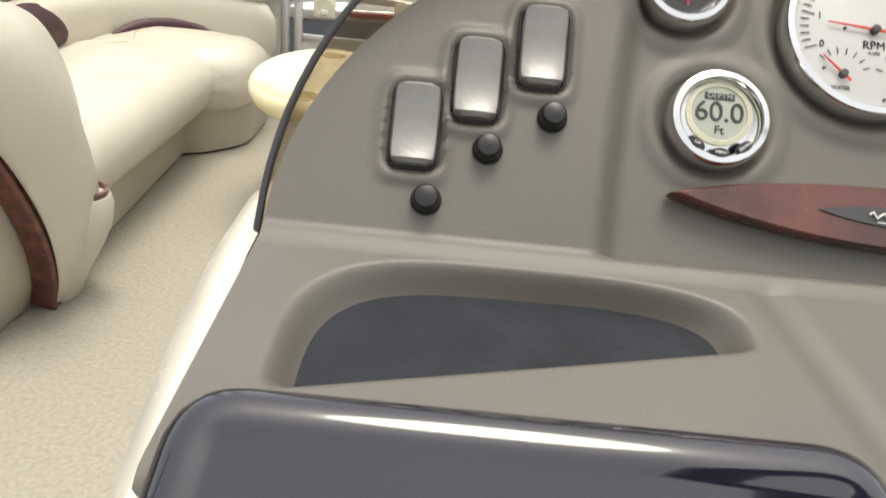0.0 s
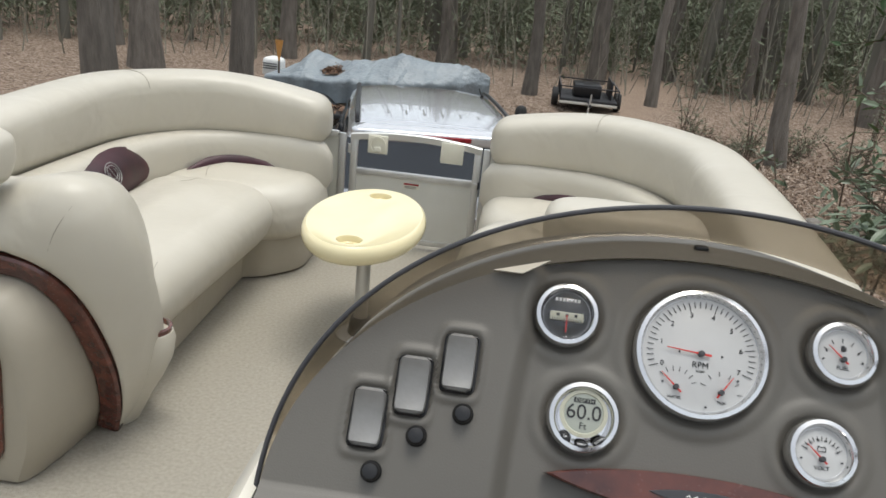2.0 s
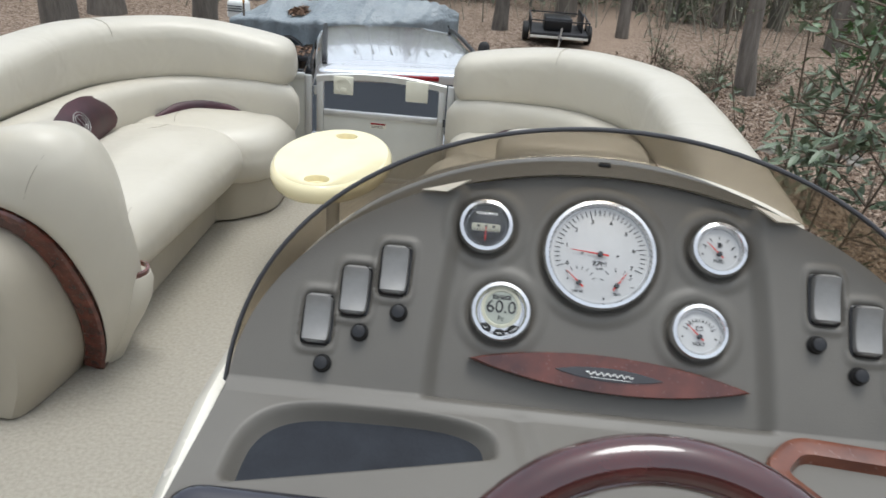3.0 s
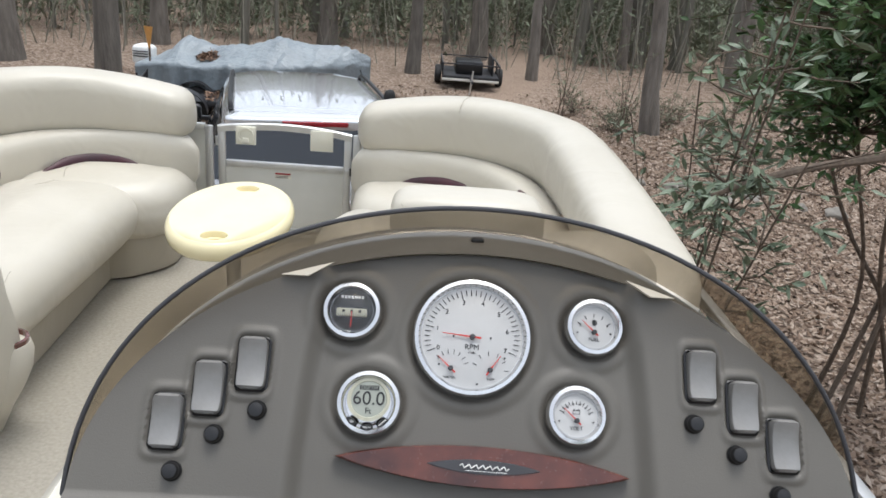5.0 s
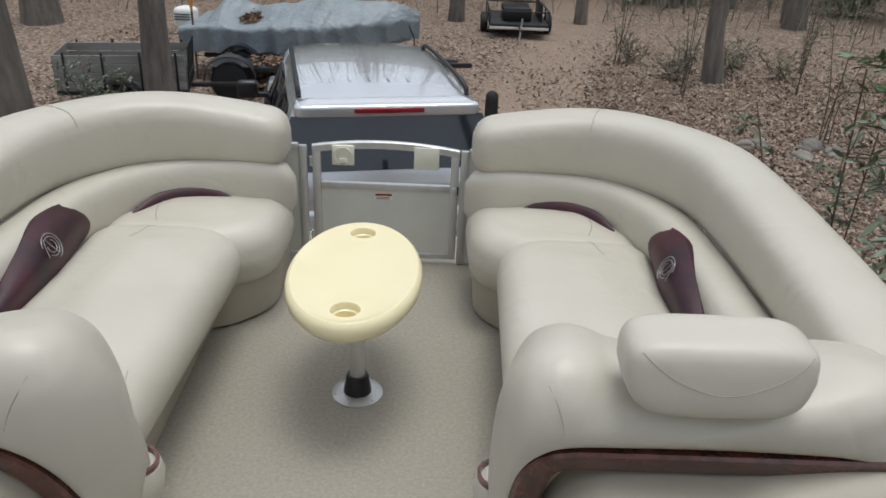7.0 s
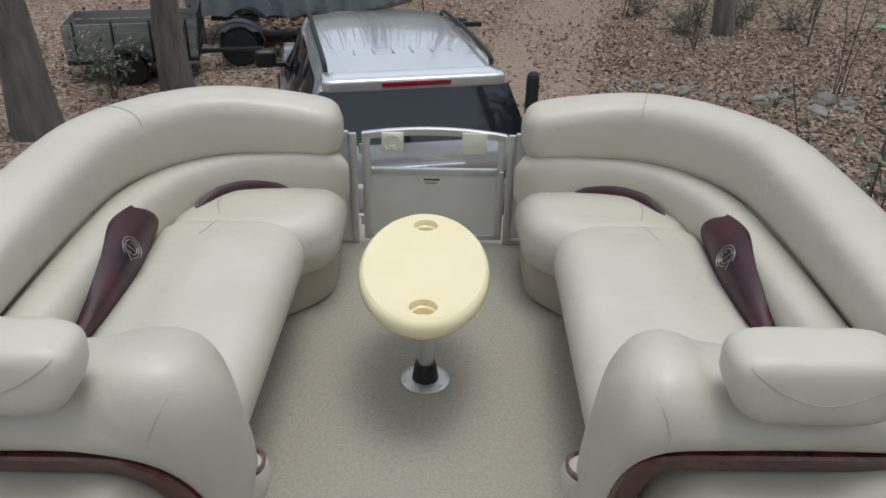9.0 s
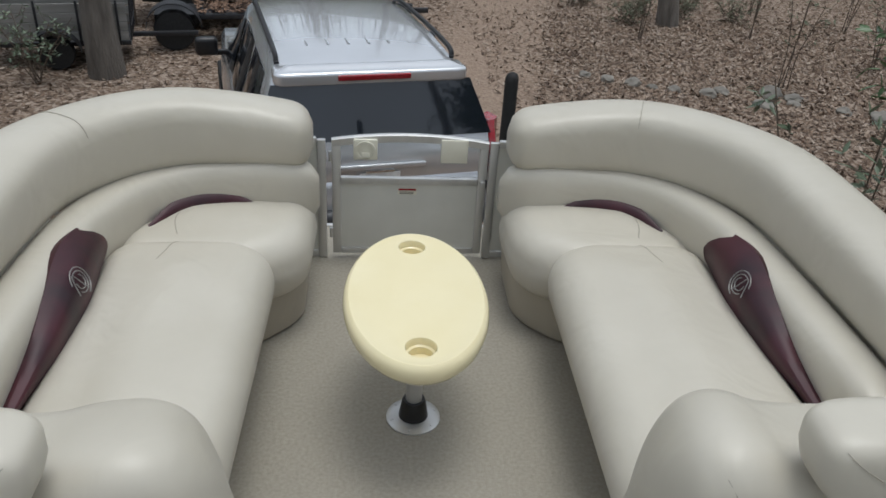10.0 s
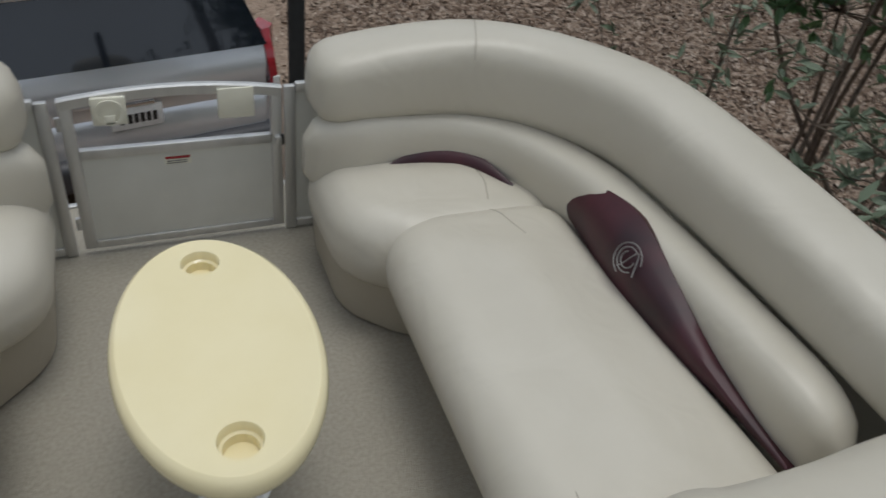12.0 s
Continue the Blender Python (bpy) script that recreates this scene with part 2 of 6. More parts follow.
def cushion(outline, z0, z1, r_top, r_bot=0.02, crown=0.02, bulge=0.0, taper=0.0, seg=6):
    """A padded block over an outline: rolled edges, a crowned top, sides that may bulge or draw in below."""
    rings = []
    def ring(d, z):
        rings.append([Vector((p.x + (q.x - p.x) * d / half, p.y + (q.y - p.y) * d / half, z)) for p, q in zip(outline, spine)])
    x0, x1 = min(p.x for p in outline), max(p.x for p in outline)
    y0, y1 = min(p.y for p in outline), max(p.y for p in outline)
    half = min(x1 - x0, y1 - y0) / 2
    spine = [Vector((min(max(p.x, x0 + half), x1 - half), min(max(p.y, y0 + half), y1 - half))) for p in outline]
    for i in range(6):
        a = i / 5 * math.pi / 2
        ring(taper + r_bot * (1 - math.sin(a)), z0 + r_bot * (1 - math.cos(a)))
    h0, h1 = z0 + r_bot, z1 - r_top
    for i in range(1, 5):
        f = i / 5
        ring(taper * (1 - f) - bulge * math.sin(f * math.pi), h0 + (h1 - h0) * f)
    for i in range(seg + 1):
        a = i / seg * math.pi / 2
        ring(r_top * (1 - math.cos(a)), h1 + r_top * math.sin(a))
    last = rings[-1]
    for f in (0.12, 0.24, 0.36, 0.48, 0.60, 0.72, 0.84, 0.94):
        rings.append([Vector((p.x + (q.x - p.x) * f, p.y + (q.y - p.y) * f, z1 + crown * f * f * (3 - 2 * f))) for p, q in zip(last, spine)])
    bm = loft(rings, caps=False)
    n = len(outline)
    bm.verts.ensure_lookup_table()
    bm.faces.new([bm.verts[i] for i in range(n)])
    base = n * (len(rings) - 1)
    bm.faces.new([bm.verts[base + i] for i in range(n)])
    return bm


def mirror_x(bm, s):
    if s < 0:
        for v in bm.verts:
            v.co.x = -v.co.x
    return bm


def letters(text, size, m, mat, parent, name="lettering", align="CENTER", thick=0.0002):
    """Raised letters in the built-in font, as a mesh."""
    cu = bpy.data.curves.new(name, "FONT")
    cu.body, cu.size, cu.extrude, cu.align_x, cu.align_y = text, size, thick, align, "CENTER"
    tmp = bpy.data.objects.new(name, cu)
    scene.collection.objects.link(tmp)
    me = bpy.data.meshes.new_from_object(tmp.evaluated_get(bpy.context.evaluated_depsgraph_get()))
    bpy.data.objects.remove(tmp)
    me.materials.clear()
    me.materials.append(mat)
    ob = new(name, me)
    ob.parent = parent
    ob.matrix_basis = m
    return ob


# ---- ground ----
def ground_height(x, y):
    h = GROUND + 0.05 * noise.noise(Vector((x * 0.25, y * 0.25, 0))) + 0.02 * noise.noise(Vector((x * 1.3, y * 1.3, 3)))
    h += 0.006 * max(0, y - 14) + 0.012 * max(0, x - 6)
    return h


def build_ground():
    bm = bmesh.new()
    def axis(lo, hi, fine_lo, fine_hi, step):
        out = list(np.arange(fine_lo, fine_hi, step))
        far, d = fine_hi, step
        while far < hi:
            out.append(far)
            d *= 1.35
            far += d
        out.append(hi)
        near, d = fine_lo, step
        while near > lo:
            d *= 1.35
            near -= d
            out.insert(0, max(near, lo))
        return sorted(set(round(float(v), 3) for v in out))
    xs, ys = axis(-400, 400, -14, 18, 0.5), axis(-300, 600, -6, 34, 0.5)
    grid = [[bm.verts.new((x, y, ground_height(x, y))) for x in xs] for y in ys]
    for j in range(len(ys) - 1):
        for i in range(len(xs) - 1):
            bm.faces.new((grid[j][i], grid[j][i + 1], grid[j + 1][i + 1], grid[j + 1][i]))
    m = bpy.data.materials.new("leaf_strewn_ground")
    m.use_nodes = True
    n, l = m.node_tree.nodes, m.node_tree.links
    b = n["Principled BSDF"]
    tc = n.new("ShaderNodeTexCoord")
    vo, no, fi = n.new("ShaderNodeTexVoronoi"), n.new("ShaderNodeTexNoise"), n.new("ShaderNodeTexNoise")
    vo.inputs["Scale"].default_value, no.inputs["Scale"].default_value, fi.inputs["Scale"].default_value = 21.0, 0.35, 40.0
    no.inputs["Detail"].default_value = 5
    for node in (vo, no, fi):
        l.new(tc.outputs["Object"], node.inputs["Vector"])
    cr = n.new("ShaderNodeValToRGB")
    els = cr.color_ramp.elements
    els[0].color, els[1].color = (0.088, 0.060, 0.045, 1), (0.35, 0.285, 0.23, 1)
    for pos, c in ((0.3, (0.165, 0.118, 0.085, 1)), (0.6, (0.25, 0.19, 0.145, 1))):
        els.new(pos).color = c
    sep = n.new("ShaderNodeSeparateColor")
    l.new(vo.outputs["Color"], sep.inputs[0])
    l.new(sep.outputs[0], cr.inputs[0])
    dirt = n.new("ShaderNodeMix")
    dirt.data_type = "RGBA"
    dirt.inputs["B"].default_value = (0.30, 0.225, 0.17, 1)
    l.new(cr.outputs[0], dirt.inputs["A"])
    # the bare track leads from the car away to the far trailer
    sx = n.new("ShaderNodeSeparateXYZ")
    l.new(tc.outputs["Object"], sx.inputs[0])
    line = n.new("ShaderNodeMath"); line.operation = "MULTIPLY_ADD"
    l.new(sx.outputs["Y"], line.inputs[0]); line.inputs[1].default_value = -0.21; line.inputs[2].default_value = 0.2
    off = n.new("ShaderNodeMath"); off.operation = "ADD"
    l.new(line.outputs[0], off.inputs[0]); l.new(sx.outputs["X"], off.inputs[1])
    wob = n.new("ShaderNodeMath"); wob.operation = "MULTIPLY_ADD"
    l.new(no.outputs[0], wob.inputs[0]); wob.inputs[1].default_value = 3.0
    l.new(off.outputs[0], wob.inputs[2])
    ab = n.new("ShaderNodeMath"); ab.operation = "ABSOLUTE"
    sub = n.new("ShaderNodeMath"); sub.operation = "SUBTRACT"
    l.new(wob.outputs[0], sub.inputs[0]); sub.inputs[1].default_value = 1.5
    l.new(sub.outputs[0], ab.inputs[0])
    rg = n.new("ShaderNodeMapRange")
    rg.inputs["From Min"].default_value, rg.inputs["From Max"].default_value = 0.5, 1.5
    rg.inputs["To Min"].default_value, rg.inputs["To Max"].default_value = 0.75, 0.0
    l.new(ab.outputs[0], rg.inputs["Value"])
    l.new(rg.outputs[0], dirt.inputs["Factor"])
    l.new(dirt.outputs["Result"], b.inputs["Base Color"])
    b.inputs["Roughness"].default_value = 0.95
    b.inputs["Specular IOR Level"].default_value = 0.15
    bp = n.new("ShaderNodeBump")
    bp.inputs["Strength"].default_value, bp.inputs["Distance"].default_value = 0.8, 0.03
    l.new(vo.outputs["Distance"], bp.inputs["Height"])
    l.new(bp.outputs[0], b.inputs["Normal"])
    tagged(part("ground", bm, m), "woodland ground strewn with dead brown leaves", "ground", kind="structure")


build_ground()


# ---- boat deck ----
def build_deck():
    deck = tagged(part("floor", rbox(-1.66, 1.66, -6.6, 0.35, -0.06, 0.0, 0.01), CARPET), "beige marine carpet on a boat deck", "boat deck", kind="structure")
    part("deck_edge_rail", rbox(-1.69, 1.69, 0.352, 0.38, -0.11, 0.004, 0.006), ALUMINIUM, deck, "aluminium edge moulding")
    for s in (-1, 1):
        part("deck_edge_rail", rbox(s * 1.662, s * 1.69, -6.6, 0.35, -0.11, 0.004, 0.006), ALUMINIUM, deck, "aluminium edge moulding")
    return deck


DECK = build_deck()


def build_pontoons():
    for s in (-1, 1):
        t = thing("pontoon", (s * 0.95, 0, -0.42), "round aluminium pontoon float under the deck", "pontoon", "boat floats")
        prof = [(0.02, 0.55), (0.15, 0.45), (0.27, 0.2), (0.31, -0.1), (0.31, -6.6)]
        part("float_tube", lathe(prof, 24, pose(0, 0, 0, -90)), ALUMINIUM, t)
        for y in (-0.5, -3.0, -5.5):
            part("bracket", rbox(-0.12, 0.12, y - 0.03, y + 0.03, 0.28, 0.312, 0.004), ALUMINIUM, t)


build_pontoons()


# ---- front lounges, one the mirror of the other ----
def bolster_profile(w, h, n=24, power=3.2):
    """A squarish rounded section in the (across, up) plane."""
    out = []
    for i in range(n):
        a = 2 * math.pi * i / n
        c, s = math.cos(a), math.sin(a)
        out.append((w / 2 * math.copysign(abs(c) ** (2 / power), c), h / 2 * math.copysign(abs(s) ** (2 / power), s)))
    return out


def sweep(path, section, lean=0.0, n_end=6):
    """Sweeps a section whose width, height and mid height change along a plan path; both ends are rolled.
    path: points (x, y); section(f) gives (width, height, mid height)."""
    rings = []
    k = len(path)
    for i, p in enumerate(path):
        f = i / (k - 1)
        d = (path[min(i + 1, k - 1)] - path[max(i - 1, 0)]).normalized()
        out = Vector((d.y, -d.x))
        w, h, zm = section(f)
        near = min(i, k - 1 - i)
        roll = 1.0 if near >= n_end else (1 - (1 - (near + 0.12) / (n_end + 0.12)) ** 2.6) ** (1 / 2.6)
        ring = []
        for a, u in bolster_profile(w, h):
            a, u = a * roll, u * (0.18 + 0.82 * roll)
            ring.append(Vector((p.x - out.x * (a - lean * u), p.y - out.y * (a - lean * u), zm + u)))
        rings.append(ring)
    return loft(rings)


def plan_curve(points, n):
    return [Vector((p.x, p.y)) for p in smooth_curve([(x, y, 0) for x, y in points], n)]


BACK_LINE = [(0.425, -0.165), (0.70, -0.175), (0.99, -0.225), (1.225, -0.385), (1.395, -0.67), (1.445, -1.05), (1.455, -1.60), (1.44, -2.26)]
LOW_LINE = [(0.40, -0.205), (0.70, -0.23), (0.95, -0.29), (1.13, -0.44), (1.25, -0.72), (1.28, -1.05), (1.285, -1.50), (1.28, -1.85)]


def soft(a, b, v):
    f = min(max((v - a) / (b - a), 0), 1)
    return f * f * (3 - 2 * f)


def build_lounge(s):
    t = thing("boat_lounge", (0, 0, 0), "beige vinyl wraparound boat lounge with burgundy inserts", "boat seat", "bow lounges")
    mk = lambda name, bm, mat, parent=t, label="": part(name, mirror_x(bm, s), mat, parent, label)
    base = rounded_outline([(0.442, -0.08, 0.05), (1.25, -0.08, 0.1), (1.25, -2.02, 0.02), (0.66, -2.02, 0.02), (0.69, -0.72, 0.02), (0.60, -0.68, 0.18), (0.437, -0.52, 0.28)], 8)
    mk("base", cushion(base, 0.012, 0.32, 0.01, 0.004, 0.0, taper=0.02), VINYL_TAN, label="tan vinyl base panel")
    # long side seat, drawn in towards the deck
    long_seat = rounded_outline([(0.535, -0.570, 0.23), (1.20, -0.59, 0.14), (1.20, -2.02, 0.14), (0.495 if s > 0 else 0.575, -2.02, 0.14)], 10)
    lc = cushion(long_seat, 0.12, 0.484, 0.14, 0.03, 0.028, bulge=0.04, taper=0.15, seg=9)
    lc_tree = BVHTree.FromBMesh(lc)
    long_pad = mk("long_cushion", lc, VINYL)
    corner = rounded_outline([(0.415, -0.13, 0.11), (1.16, -0.10, 0.16), (1.20, -0.72, 0.12), (0.64, -0.74, 0.16), (0.425, -0.60, 0.26)], 12)
    cc = cushion(corner, 0.185, 0.472, 0.13, 0.09, 0.026, bulge=0.004, taper=0.0, seg=9)
    cc_tree = BVHTree.FromBMesh(cc)
    corner_pad = mk("corner_cushion", cc, VINYL)
    def seam_on(tree, pts, parent, r=0.0022):
        """A stitched seam laid on a cushion's top."""
        line = []
        for p in smooth_curve([(x, y, 0) for x, y in pts], 24):
            hit = tree.ray_cast(Vector((p.x, p.y, 1.0)), Vector((0, 0, -1)))[0]
            if hit:
                line.append(hit)
        mk("seam", tube(line, r, 6), STITCH, parent)
    seam_on(cc_tree, [(0.86, -0.27), (0.93, -0.38), (0.955, -0.50), (0.93, -0.60)], corner_pad)
    seam_on(lc_tree, [(0.90, -0.60), (0.93, -0.70), (0.95, -0.84)], long_pad)
    seam_on(lc_tree, [(0.66, -1.98), (0.62, -1.86), (0.64, -1.72)], long_pad, 0.0016)
    mk("lower_back", sweep(plan_curve(LOW_LINE, 60), lambda f: (0.20, 0.34, 0.475), 0.12), VINYL)
    def sect(f):
        top = 0.838 + 0.09 * math.sin(min(1, f / 0.36) * math.pi / 2) - 0.10 * max(0, (f - 0.55) / 0.45) ** 1.5
        return 0.295, top - 0.60, (top + 0.60) / 2
    mk("upper_bolster", sweep(plan_curve(BACK_LINE, 90), sect, 0.10, n_end=5), VINYL)
    # aft backrest with its rolled arm, pillow, wood band and panel; its back leans aft as it rises.
    # The starboard arm is narrower and stands further inboard than the port one.
    if s > 0:
        outer = [(0.56, 0.0), (0.50, 0.08), (0.45, 0.2), (0.44, 0.3), (0.43, 0.45), (0.426, 0.60), (0.43, 0.72), (0.448, 0.82), (0.485, 0.895), (0.55, 0.925), (0.62, 0.912), (0.68, 0.885), (0.80, 0.868), (1.02, 0.865), (1.15, 0.89), (1.27, 0.90), (1.38, 0.86), (1.43, 0.70), (1.43, 0.0)]
        in_x, pillow_x = -0.10, 0.0
    else:
        outer = [(0.63, 0.0), (0.575, 0.08), (0.525, 0.2), (0.50, 0.3), (0.482, 0.45), (0.480, 0.60), (0.490, 0.72), (0.515, 0.82), (0.555, 0.88), (0.615, 0.908), (0.685, 0.908), (0.76, 0.893), (0.85, 0.868), (1.02, 0.862), (1.15, 0.88), (1.27, 0.89), (1.38, 0.86), (1.43, 0.70), (1.43, 0.0)]
        in_x, pillow_x = 0.0, 0.10
    inboard = lambda x: x + in_x * (1 - soft(0.70, 1.1, x))
    if s > 0:
        bend = [(0.565, 0.012), (0.53, 0.12), (0.508, 0.25), (0.500, 0.40), (0.502, 0.52), (0.522, 0.60), (0.575, 0.637), (0.72, 0.642), (1.0, 0.642), (1.43, 0.642)]
    else:
        bend = [(inboard(x), z) for x, z in [(0.655, 0.012), (0.62, 0.12), (0.60, 0.25), (0.605, 0.37), (0.63, 0.495), (0.675, 0.58), (0.76, 0.634), (0.95, 0.642), (1.43, 0.642)]]
    rise = 0.055 if s > 0 else 0.015
    bend = [(x, z + rise * soft(0.3, 0.6, z)) for x, z in bend]
    prof = smooth_curve([(x, 0, z) for x, z in outer], 72)
    rings = []
    cx, cz = 0.95, 0.3
    back = lambda z: -2.05 - 0.36 * z
    inner = smooth_curve([(x, 0, z) for x, z in bend], 72)
    turn = [(inner[min(i + 1, 71)] - inner[max(i - 1, 0)]).normalized() for i in range(72)]
    inner = [q + Vector((-d.z, 0, d.x)) * 0.033 for q, d in zip(inner, turn)]
    for f, dy in ((0.0, 0.03), (0.04, 0.0), (0.10, -0.016), (0.20, -0.024), (0.34, -0.022), (0.50, -0.010), (0.66, 0.012), (0.80, 0.040), (0.90, 0.070), (0.97, 0.105)):
        rings.append([Vector((q.x + (p.x - q.x) * f, back(max(q.z + (p.z - q.z) * f, 0)) + dy, max(0.003, q.z + (p.z - q.z) * f))) for p, q in zip(prof, inner)])
    for dy, k, flat_y in ((0.15, 1.0, 0), (0.20, 0.985, 0), (None, 0.95, -1.975), (None, 0.90, -1.92), (None, 0.83, -1.875), (None, 0.73, -1.845), (None, 0.6, -1.835)):
        rings.append([Vector((cx + (p.x - cx) * k, (back(max(p.z, 0)) + dy) if dy is not None else flat_y - 0.10 * p.z, max(0.003, cz + (p.z - cz) * k))) for p in prof])
    mk("aft_backrest", loft(rings), VINYL)
    panel = [(0.70, 0.004), (0.655, 0.12), (0.637, 0.25), (0.642, 0.37), (0.665, 0.485), (0.71, 0.56), (0.78, 0.60), (0.95, 0.605), (1.43, 0.605), (1.43, 0.004)]
    pr = smooth_curve([(inboard(x), 0, z + rise * soft(0.3, 0.55, z)) for x, z in panel], 60)
    px, pz = 1.10, 0.30
    swell = []
    for k, aft, d in ((1.0, None, 0.03), (1.0, None, -0.022), (0.985, 0.30, 0), (0.965, 0.55, 0), (0.935, 0.78, 0), (0.90, 0.92, 0), (0.86, 0.99, 0), (0.82, 1.0, 0), (0.66, 1.0, 0)):
        ring = []
        for p in pr:
            x, z = px + (p.x - px) * k, max(0.004, pz + (p.z - pz) * (k if p.z > pz else min(1.0, k + 0.12)))
            near = back(z) - 0.022 if aft is not None else back(z) + d
            ring.append(Vector((x, near + ((-2.405 - 0.03 * z) - near) * (aft or 0.0), z)))
        swell.append(ring)
    pan = mk("aft_panel", loft(swell), VINYL_TAN, label="tan vinyl end panel swelling aft")
    bin_edge = rounded_outline([(0.80 + in_x * 0.6, 0.08, 0.07), (1.36, 0.08, 0.05), (1.36, 0.49, 0.05), (0.765 + in_x * 0.6, 0.49, 0.09)], 6)
    mk("bin_rim", loft([[Vector((q.x, -2.405 - 0.03 * q.y + d, q.y)) for q in inset(bin_edge, k)] for k, d in ((-0.018, 0.01), (-0.018, -0.010), (-0.010, -0.016), (0.0, -0.014), (0.006, 0.004))], caps=False), BURL, pan, "burl wood rim of a storage bin")
    # a thin near-black sheet gives the bin's opening its shade
    mk("bin_shade", loft([[Vector((q.x, -2.405 - 0.03 * q.y + d, q.y)) for q in inset(bin_edge, 0.004)] for d in (0.002, -0.004)]), POCKET, pan, "dark sheet for the shade inside a storage bin's opening")
    band = smooth_curve([(x, back(z) - 0.012, z) for x, z in bend], 60)
    rings = []
    for i, p in enumerate(band):
        d = (band[min(i + 1, 59)] - band[max(i - 1, 0)]).normalized()
        nrm = Vector((-d.z, -0.36 * d.x, d.x)).normalized()
        rings.append([p + nrm * a + Vector((0, b, 0)) for a, b in ((0.035, 0.02), (0.037, -0.012), (0.028, -0.02), (-0.028, -0.02), (-0.037, -0.012), (-0.035, 0.02))])
    mk("wood_band", loft(rings), BURL, label="burl wood trim band")
    # plump head pillow, a rounded block that narrows below
    pc, pw, ph, pd, pp = 0.855 + pillow_x, 0.198, 0.086, 0.085, 4.6
    def on_pillow(a, c, u):
        return Vector((pc + pw * a * (1 - 0.13 * max(0, -c)), -2.315 + pd * u + 0.10 * ph * c, 0.952 + ph * c))
    rings = []
    for u in np.sin(np.linspace(-0.495, 0.495, 17) * math.pi):
        k = (1 - abs(u) ** pp) ** (1 / pp)
        rings.append([on_pillow(k * math.copysign(abs(math.cos(v)) ** (2 / pp), math.cos(v)), k * math.copysign(abs(math.sin(v)) ** (2 / pp), math.sin(v)), u) for v in np.linspace(0, 2 * math.pi, 49)[:-1]])
    pl = mk("head_pillow", loft(rings), VINYL)
    pts = []
    for a in np.linspace(-0.86, 0.86, 36):
        c = -0.20 + 0.92 * abs(a / 0.86) ** 1.8
        u = -max(0.0, 1 - abs(a) ** pp - abs(c) ** pp) ** (1 / pp)
        pts.append(on_pillow(a, c, u * 1.003))
    mk("seam", tube(pts, 0.0011, 5), STITCH, pl)
    # stitched seam over the crest of the arm
    pts = []
    for g in np.linspace(0.45, 0.95, 20):
        i, w = divmod(33 + (0.95 - g) * 14, 1)
        p, q = prof[int(i)].lerp(prof[int(i) + 1], w), inner[int(i)].lerp(inner[int(i) + 1], w)
        z = q.z + (p.z - q.z) * g
        dy = np.interp(g, (0.34, 0.50, 0.66, 0.80, 0.90, 0.97), (-0.022, -0.010, 0.012, 0.040, 0.070, 0.105))
        pts.append((q.x + (p.x - q.x) * g, back(z) + dy, z))
    mk("seam", tube(smooth_curve([tuple(p) for p in pts[::4]], 20), 0.0011, 5), STITCH)
    # cup holder let into the foot of the arm
    arm_x = 0.475 if s > 0 else 0.540
    rings = []
    for z, r, dx in ((0.004, 0.075, 0.13), (0.10, 0.085, 0.095), (0.18, 0.085, 0.05), (0.25, 0.082, 0.015), (0.315, 0.078, 0.0), (0.345, 0.070, 0.0)):
        rings.append([Vector((arm_x + dx + r * math.cos(a), -1.985 + r * math.sin(a), z)) for a in np.linspace(0, 2 * math.pi, 29)[:-1]])
    pod = loft(rings)
    holder = mk("cup_holder", pod, VINYL, label="padded cup holder at the foot of the arm")
    mk("rim", lathe([(0.055, 0.0), (0.066, 0.0), (0.068, 0.02), (0.058, 0.022), (0.052, -0.06), (0.03, -0.062)], 28, pose(arm_x, -1.985, 0.34)), BURL, holder, "burl wood rim")
    # burgundy inserts: pads between seat and back, each between a low and a high edge
    def insert(low_edge, high_edge, n_out):
        lo, hi = smooth_curve(low_edge, 30), smooth_curve(high_edge, 30)
        nrm = Vector(n_out).normalized()
        rings = []
        for i in range(30):
            w = (hi[i] - lo[i]).length
            ring = [lo[i].lerp(hi[i], f) + nrm * (0.22 * w * math.sin(math.pi * f) + 0.004) for f in (0, 0.2, 0.4, 0.6, 0.8, 1.0)]
            ring += [hi[i] - nrm * 0.05, lo[i] - nrm * 0.05]
            rings.append(ring)
        return mk("insert", loft(rings), BURGUNDY, t, "burgundy vinyl insert")
    ins = insert([(1.166, -0.672, 0.47), (1.15, -0.84, 0.462), (1.12, -1.10, 0.468), (1.13, -1.38, 0.465), (1.155, -1.60, 0.46), (1.175, -1.81, 0.45)],
                 [(1.167, -0.668, 0.482), (1.196, -0.79, 0.61), (1.205, -1.02, 0.655), (1.185, -1.27, 0.60), (1.17, -1.52, 0.52), (1.175, -1.80, 0.465)], (-0.9, 0, 0.5))
    insert([(0.64, -0.345, 0.46), (0.79, -0.36, 0.46), (0.94, -0.425, 0.46), (1.045, -0.545, 0.46)], [(0.645, -0.34, 0.475), (0.79, -0.335, 0.53), (0.955, -0.40, 0.53), (1.055, -0.535, 0.475)], (-0.3, -0.8, 0.5))
    # silver swirl stitched on the insert
    c0 = Vector((1.110, -1.135, 0.590))
    ax, ay = Vector((0, -1, 0)), Vector((0.45, 0, 0.9))
    for r0, a0, a1 in ((0.054, 0.3, 4.6), (0.040, 1.2, 5.6), (0.026, 2.2, 6.6)):
        pts = [c0 + ax * r0 * math.cos(a) + ay * r0 * 0.9 * math.sin(a) for a in np.linspace(a0, a1, 20)]
